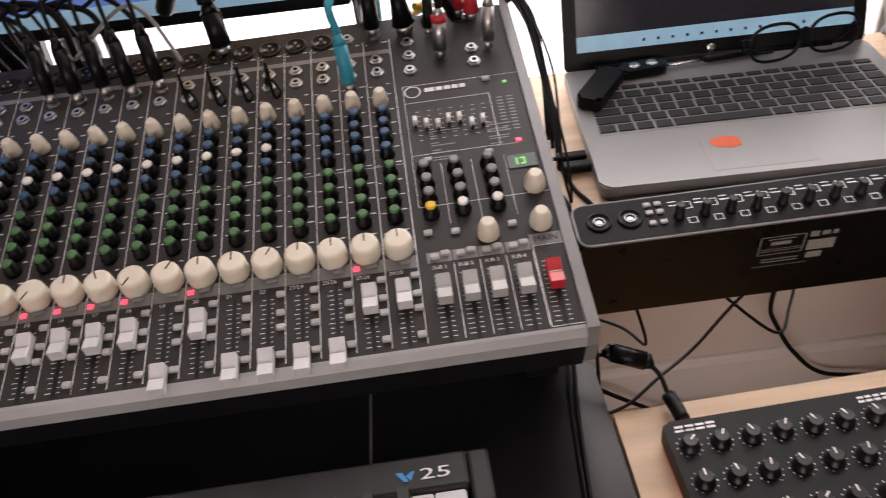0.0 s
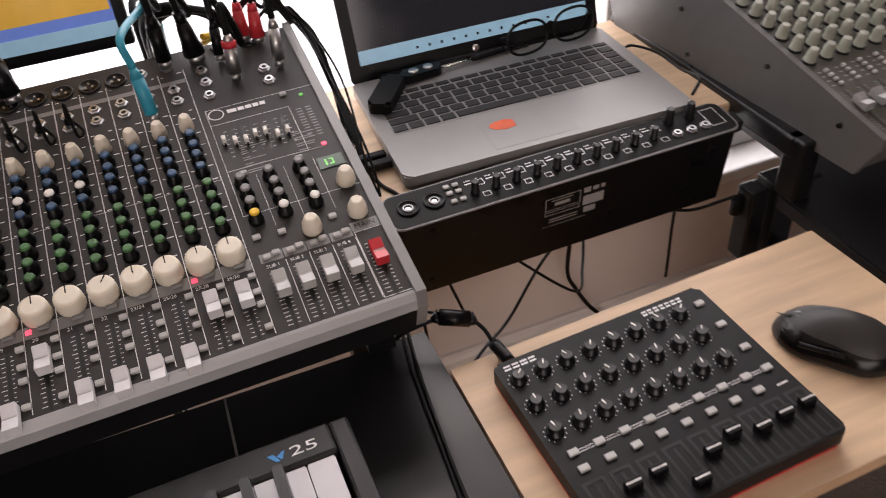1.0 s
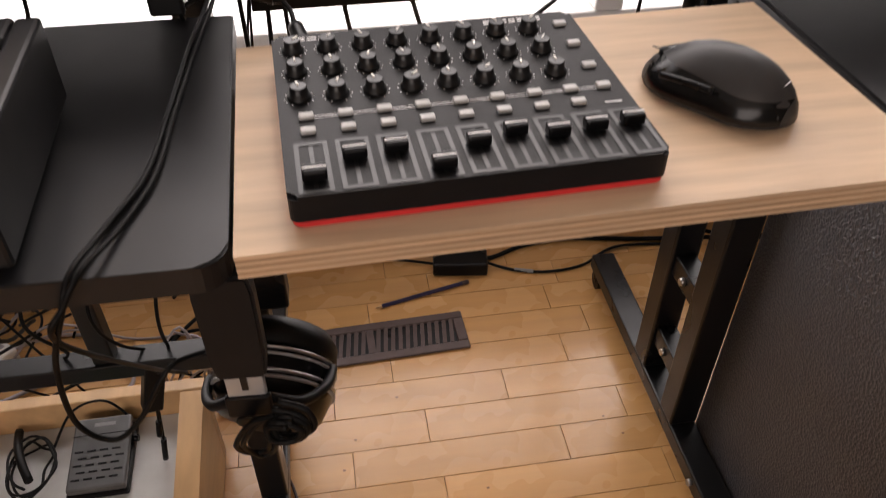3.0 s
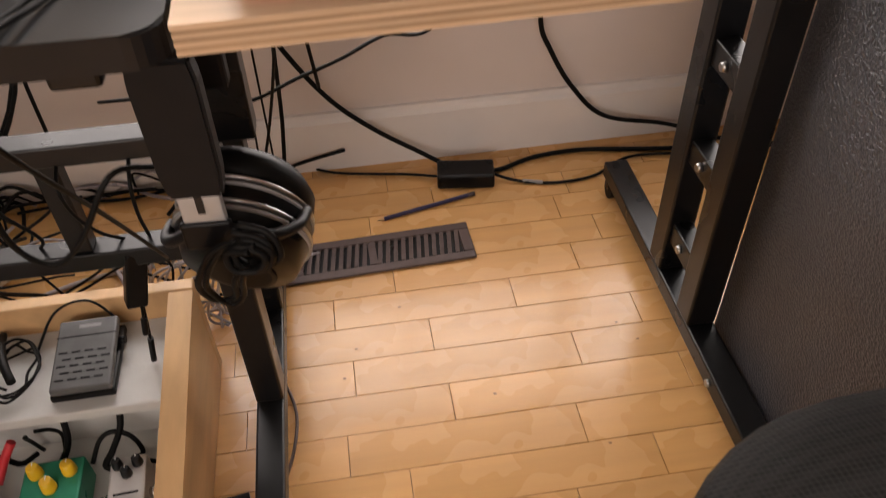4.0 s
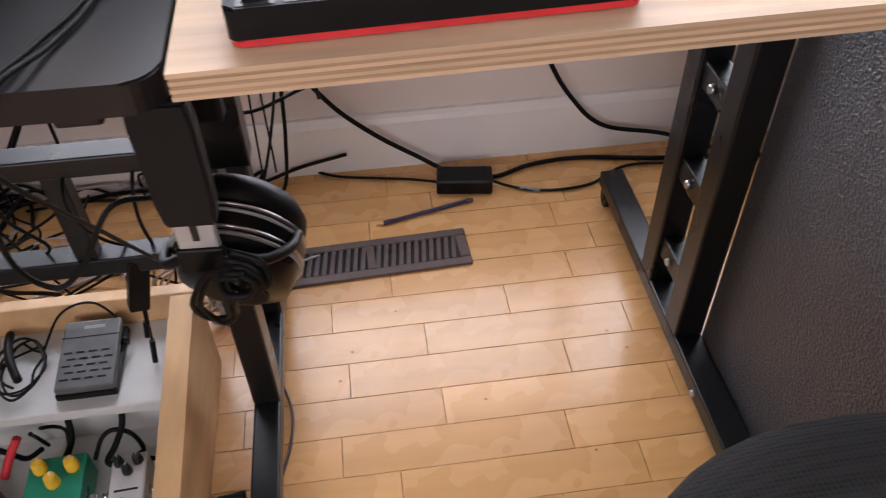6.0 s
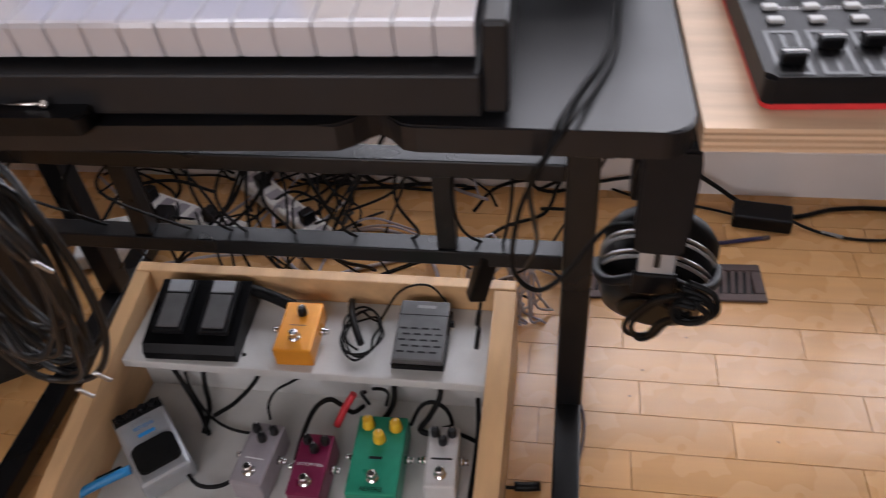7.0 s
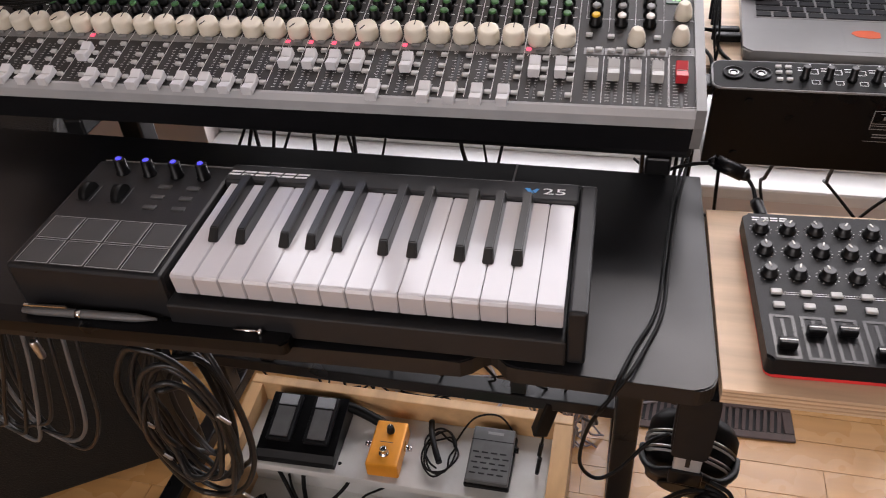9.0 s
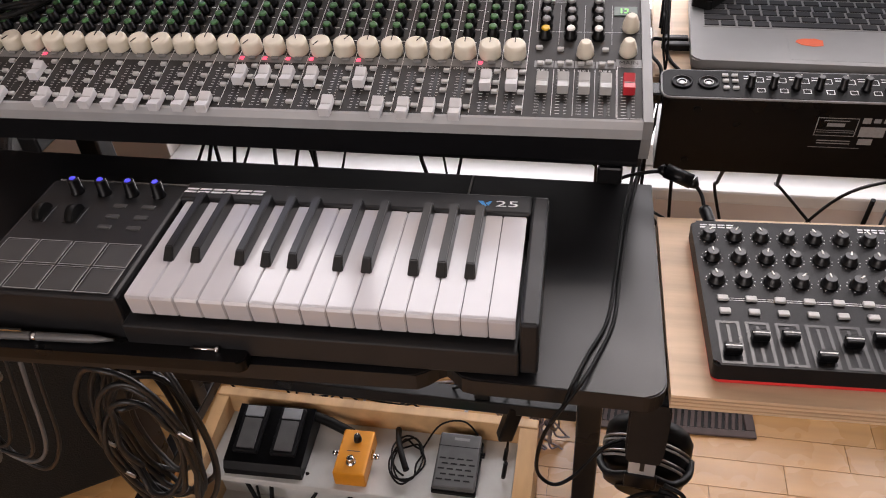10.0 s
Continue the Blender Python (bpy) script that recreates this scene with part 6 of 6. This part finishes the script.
# leads between the pedals
for pts, r in (([(-0.585, 0.235, 0.120), (-0.583, 0.215, 0.085), (-0.580, 0.20, 0.050), (-0.575, 0.16, 0.046)], 0.0040),
               ([(-0.640, 0.235, 0.110), (-0.615, 0.215, 0.070), (-0.590, 0.19, 0.050), (-0.560, 0.150, 0.060)], 0.0038),
               ([(-0.300, 0.225, 0.110), (-0.302, 0.212, 0.080), (-0.318, 0.20, 0.055), (-0.345, 0.19, 0.048)], 0.0042),
               ([(-0.232, 0.225, 0.118), (-0.236, 0.212, 0.095), (-0.250, 0.20, 0.070), (-0.262, 0.19, 0.050), (-0.228, 0.185, 0.048)], 0.0042),
               ([(-0.556, 0.17, 0.075), (-0.53, 0.195, 0.078), (-0.505, 0.225, 0.095), (-0.50, 0.238, 0.122), (-0.515, 0.23, 0.143)], 0.0032),
               ([(-0.572, 0.09, 0.062), (-0.55, 0.075, 0.052), (-0.52, 0.078, 0.050), (-0.495, 0.095, 0.056), (-0.482, 0.114, 0.064)], 0.0030),
               ([(-0.422, 0.118, 0.064), (-0.416, 0.15, 0.082), (-0.405, 0.18, 0.098), (-0.388, 0.196, 0.100), (-0.372, 0.198, 0.085), (-0.362, 0.205, 0.060), (-0.352, 0.225, 0.048)], 0.0036),
               ([(-0.71, 0.052, 0.060), (-0.685, 0.066, 0.062), (-0.66, 0.082, 0.066)], 0.0034),
               ([(-0.60, 0.208, 0.122), (-0.596, 0.200, 0.090), (-0.575, 0.185, 0.056), (-0.54, 0.17, 0.047), (-0.50, 0.165, 0.048), (-0.465, 0.17, 0.06), (-0.456, 0.16, 0.075)], 0.0022),
               ([(-0.275, 0.19, 0.062), (-0.262, 0.205, 0.085), (-0.245, 0.21, 0.092), (-0.226, 0.208, 0.08), (-0.218, 0.20, 0.056), (-0.232, 0.195, 0.050), (-0.205, 0.19, 0.048), (-0.18, 0.18, 0.048)], 0.0030),
               ([(-0.345, 0.23, 0.047), (-0.35, 0.225, 0.075), (-0.345, 0.212, 0.100), (-0.335, 0.20, 0.118)], 0.0026),
               ([(-0.320, 0.23, 0.047), (-0.312, 0.226, 0.08), (-0.315, 0.216, 0.105), (-0.325, 0.205, 0.12)], 0.0024),
               ([(-0.180, 0.205, 0.115), (-0.179, 0.19, 0.080), (-0.180, 0.15, 0.052), (-0.182, 0.09, 0.046), (-0.183, 0.03, 0.046)], 0.0034),
               ([(-0.430, 0.21, 0.126), (-0.446, 0.205, 0.118), (-0.466, 0.20, 0.105), (-0.478, 0.19, 0.085), (-0.474, 0.175, 0.070)], 0.0020)):
    cable([(x, y + 0.012, z - 0.017) for x, y, z in pts], r, "black patch lead between the effects pedals", group="patch leads")
solid("blue_plug", tube(bmesh.new(), [(-0.705, 0.036, 0.058), (-0.675, 0.058, 0.063), (-0.635, 0.083, 0.068)], 0.0065, 8, 4), mat("blue_plastic", (0.02, 0.22, 0.5), 0.4), "bright blue jack plug beside the grey pedal", "plug")
solid("red_plug", tube(bmesh.new(), [(-0.375, 0.183, 0.058), (-0.362, 0.198, 0.083), (-0.350, 0.208, 0.101)], 0.0055, 8, 4), M_RED, "dark red plug behind the pedals", "plug")

# ---- headphones on a hook under the desk ----
hp = thing("headphones", pose(-0.010, 0.010, 0.573, 0, 0, -3), "black closed headphones hanging below the desk corner", "headphones")
band = [(-0.017, 0.104), (-0.019, 0.09), (-0.0185, 0.03), (-0.016, 0.012), (0.016, 0.012), (0.0185, 0.03), (0.019, 0.09), (0.017, 0.104)]
bm = bmesh.new()
prism(bm, band[::-1], -0.007, 0.007)
bmesh.ops.recalc_face_normals(bm, faces=bm.faces[:])
bmesh.ops.bevel(bm, geom=bm.edges[:], offset=0.002, segments=2, affect="EDGES")
part("band_pad", bm, M_SATIN, hp, at=pose(0, 0.0, 0, 90, 0, 0))
part("band_pad", B(-0.022, 0.050, 0.05, 0.022, 0.064, 0.100, bevel=0.003), M_SATIN, hp)
part("band_top", tube(bmesh.new(), [(0, 0.0, 0.098), (0, 0.014, 0.108), (0, 0.045, 0.108), (0, 0.057, 0.098)], 0.011, 8, 5), M_SATIN, hp)
part("band_slider", B(-0.013, -0.004, -0.012, 0.013, 0.003, 0.012, bevel=0.001), M_PSILVER, hp, "bare metal band slider")
part("slider_slot", B(-0.0022, -0.0052, -0.001, 0.0022, -0.0035, 0.012), M_KEYB, hp)
CUPP = pose(0.010, 0.080, -0.062, 116, 0, -8) @ Matrix.Diagonal((0.98, 1.32, 1.12, 1))
part("cup_shell", lathe(bmesh.new(), [(0.018, 0.050), (0.040, 0.046), (0.047, 0.030), (0.048, 0.012), (0.046, 0.008)][::-1], 36), M_PLAST, hp, at=CUPP)
part("cup_disc", lathe(bmesh.new(), [(0.026, 0.050), (0.026, 0.0515), (0.022, 0.052)], 30), M_RUBBER, hp, at=CUPP)
for z in (0.0095, 0.0135, 0.0245, 0.0285):
    part("cup_ring", lathe(bmesh.new(), [(0.0470, z - 0.0012), (0.0492, z - 0.0008), (0.0492, z + 0.0008), (0.0470, z + 0.0012)], 40), M_PADEDGE if z in (0.0135, 0.0285) else M_NICKEL, hp, at=CUPP)
part("ear_cushion", lathe(bmesh.new(), [(0.030, -0.014), (0.042, -0.014), (0.048, -0.006), (0.048, 0.004), (0.044, 0.008)], 36), M_RUBBER, hp, at=CUPP)
part("yoke", tube(bmesh.new(), [(-0.012, 0.004, -0.022), (-0.030, 0.012, -0.036), (-0.040, 0.034, -0.050), (-0.041, 0.056, -0.058)], 0.0042, 8, 6), M_SATIN, hp)
part("yoke", tube(bmesh.new(), [(0.012, 0.004, -0.022), (0.034, 0.010, -0.036), (0.050, 0.032, -0.048), (0.054, 0.056, -0.056)], 0.0042, 8, 6), M_SATIN, hp)
part("yoke_plate", B(-0.016, -0.006, -0.030, 0.016, -0.001, -0.008, bevel=0.002), M_PLAST, hp)
rc = random.Random(12)
KNOT = [(x, y, z + 0.004) for x, y, z in [(0.022, -0.016, -0.006), (0.040, -0.020, -0.012), (0.044, -0.022, -0.030), (0.028, -0.020, -0.040), (0.016, -0.020, -0.026), (0.026, -0.024, -0.012), (0.040, -0.026, -0.022), (0.034, -0.026, -0.036), (0.020, -0.026, -0.034), (0.018, -0.024, -0.018), (0.032, -0.028, -0.014)]]
part("lead", tube(bmesh.new(), KNOT, 0.0023, 7, 6), M_RUBBER, hp)
part("lead", tube(bmesh.new(), [(x - 0.004, y - 0.003, z * 0.8 - 0.004) for x, y, z in KNOT[::-1]], 0.0024, 7, 6), M_RUBBER, hp)
for o in (0.0, 0.005):
    part("lead", tube(bmesh.new(), [(0.024 - o, -0.020, -0.012), (0.006 - o, -0.016, -0.024), (-0.010 - o, -0.008, -0.056), (-0.010 - o, 0.002, -0.080), (-0.002 - o, 0.006, -0.094 + o), (0.008 - o, 0.004, -0.084), (0.014 - o, -0.008, -0.056), (0.026, -0.020, -0.030)], 0.0022, 7, 8), M_RUBBER, hp)
part("hanger_hook", tube(bmesh.new(), [(0, 0.03, 0.1075), (0, 0.03, 0.096), (0, 0.02, 0.090), (0, 0.034, 0.088)], 0.003), M_NICKEL, hp)
# adapter box behind the headband, drawn up to the tabletop
solid("hook_block", B(-0.026, 0.084, 0.567, 0.020, 0.108, 0.68, bevel=0.002), M_STEEL, "black adapter box behind the headband, under the tabletop", "hook")
# lead that crosses the desk, hangs over its edge and loops to the headphones
for o in (0.0, 0.006):
    cable([(-0.028 + o, 0.36, 0.735), (-0.030 + o, 0.335, D + 0.008), (-0.040 + o, 0.253, D + 0.003), (-0.047 + o, 0.155, D + 0.003), (-0.054 + o, 0.080, D + 0.003), (-0.071 + o, 0.030, D + 0.003), (-0.083 + o, -0.010, D + 0.005), (-0.090 + o, -0.022, D - 0.012),
           (-0.106 + o, -0.022, 0.645), (-0.111 + o, -0.020, 0.590), (-0.095 + o, -0.018, 0.566), (-0.075 + o, -0.015, 0.580), (-0.050 + o, -0.005, 0.615 - 2 * o), (-0.030, 0.02, 0.60)] if o == 0 else
          [(-0.022, 0.36, 0.735), (-0.024, 0.335, D + 0.010), (-0.035, 0.253, D + 0.003), (-0.043, 0.155, D + 0.003), (-0.048, 0.080, D + 0.003), (-0.062, 0.030, D + 0.003), (-0.076, -0.010, D + 0.007), (-0.088, -0.022, D - 0.008), (-0.10, -0.018, 0.66), (-0.10, 0.1, 0.5), (-0.12, 0.25, 0.32)],
          0.0019, "black lead lying across the desk and hanging over its edge", group="leads over the desk edge")

# ---- coil of cable hanging at the desk's front ----
rc = random.Random(21)
bm = bmesh.new()
pts = []
for i in range(128):
    a = i * 2 * math.pi / 12
    g = 0.92 + 0.24 * math.sin(i * 0.043) + 0.10 * math.sin(i * 0.37) + rc.uniform(-0.03, 0.03)
    pts.append((-0.566 + 0.052 * g * math.cos(a) + 0.010 * math.sin(i * 0.11), 0.020 + 0.018 * math.sin(i * 0.29) + rc.uniform(-0.006, 0.006), 0.500 + 0.118 * g * math.sin(a)))
tube(bm, pts, 0.0036, 7, 4)
hang = thing("hanging_cable_coil", Matrix(), "thick coil of black cables hung under the desk edge", "cable")
part("coil", bm, M_JACKET, hang)
part("tie", tube(bmesh.new(), [(-0.558, 0.03, 0.69), (-0.558, 0.008, 0.64), (-0.560, 0.02, 0.60), (-0.558, 0.042, 0.64), (-0.558, 0.03, 0.69)], 0.003), M_RUBBER, hang)
for x, z in ((-0.61, 0.46), (-0.515, 0.40), (-0.545, 0.37), (-0.51, 0.55), (-0.615, 0.52)):
    part("plug", tube(bmesh.new(), [(x, 0.0, z), (x + 0.008, 0.002, z - 0.012), (x + 0.011, 0.003, z - 0.016)], 0.0021, 8, 3), M_NICKEL, hang)
for i in range(7):
    x0 = -0.690 - 0.018 * i
    cable([(x0 + 0.02, 0.03, 0.680), (x0 + 0.028, 0.005, 0.60), (x0 + 0.012 - 0.004 * i, 0.0, 0.50 - 0.01 * (i % 3)), (x0 - 0.03, 0.0, 0.44 + 0.012 * (i % 4)), (x0 - 0.075, 0.005, 0.47 + 0.01 * (i % 3)), (x0 - 0.085, 0.01, 0.58), (x0 - 0.06, 0.03, 0.680)], 0.0025,
          "dark grey lead hung in a loop under the desk", M_LAPEDGE if i % 3 == 1 else M_JACKET, group="leads hung under the desk")
pl = thing("jack_plug", pose(-0.705, -0.002, 0.625, 8, 6, 0), "nickel jack plug on a hanging lead", "plug")
part("sleeve", lathe(bmesh.new(), [(0.0030, -0.016), (0.0044, -0.012), (0.0046, 0.012), (0.0030, 0.016)], 12), M_NICKEL, pl)

# ---- tangle of leads behind the desk ----
rc = random.Random(33)
for i in range(36):
    x = rc.uniform(-0.98, -0.14)
    y = rc.uniform(0.50, 0.76)
    a = rc.uniform(0, math.pi)
    pts = []
    n = rc.randint(4, 7)
    for j in range(n):
        pts.append((x, y, rc.choice([0.004, 0.006, 0.012, 0.03, 0.05])))
        a += rc.uniform(-0.9, 0.9)
        x += 0.09 * math.cos(a)
        y = min(0.775, max(0.45, y + 0.09 * math.sin(a)))
    cable(pts, rc.choice([0.0022, 0.0028, 0.0034]), "loose lead in the tangle on the floor", rc.choice([M_RUBBER, M_RUBBER, M_RUBBER, M_PGREY]), group="floor cable tangle")
for i in range(13):
    x = rc.uniform(-0.80, -0.25)
    pts = [(x, rc.uniform(0.5, 0.66), 0.744), (x + rc.uniform(-0.02, 0.02), rc.uniform(0.52, 0.68), 0.60), (x + rc.uniform(-0.06, 0.06), rc.uniform(0.45, 0.68), 0.40), (x + rc.uniform(-0.12, 0.12), rc.uniform(0.40, 0.68), 0.18), (x + rc.uniform(-0.2, 0.2), rc.uniform(0.46, 0.70), 0.01)]
    cable(pts, rc.choice([0.0020, 0.0026, 0.0032]), "black lead hanging behind the desk", group="leads hanging behind the desk")
for i in range(10):
    x = -0.75 + 0.068 * i
    cable([(x, 0.33, 0.43), (x + rc.uniform(-0.03, 0.03), 0.27, 0.40), (x + rc.uniform(-0.04, 0.06), 0.30, 0.32), (x + rc.uniform(-0.05, 0.08), 0.36, 0.24), (x + rc.uniform(-0.05, 0.1), 0.44, 0.15), (x + rc.uniform(-0.1, 0.1), 0.48, 0.02)], 0.0020, "thin black lead draped over the crossbar", group="leads over the crossbar")


def power_strip(m, n, label):
    t = thing("power_strip", m, label, "power strip")
    part("housing", B(-0.022, -0.15, 0.001, 0.022, 0.15, 0.036, bevel=0.004), M_WHITEKNOB, t)
    for i in range(n):
        s = part("outlet", B(-0.014, -0.011, 0.036, 0.014, 0.011, 0.037), M_PGREY, t, at=(0, -0.12 + 0.038 * i, 0))
        if i in (1, 5):
            part("plug", B(-0.013, -0.011, 0.037, 0.013, 0.011, 0.062, bevel=0.003), M_PLAST, s)


power_strip(pose(-0.602, 0.677, 0, 0, 0, 50), 7, "white power strip full of black plugs")
power_strip(pose(-0.801, 0.647, 0, 0, 0, 70), 7, "off-white power strip in the cable tangle")
wb = thing("white_adapter_box", pose(-0.90, 0.57, 0, 0, 0, 20), "white network box among the cables on the floor", "network box")
part("case", B(-0.07, -0.05, 0.001, 0.07, 0.05, 0.035, bevel=0.006), M_WHITEKNOB, wb)
part("vent_strip", bars([(-0.05, -0.03 + 0.01 * i, 0.05, -0.027 + 0.01 * i) for i in range(6)], 0.0354), M_PGREY, wb)
lay_floor()
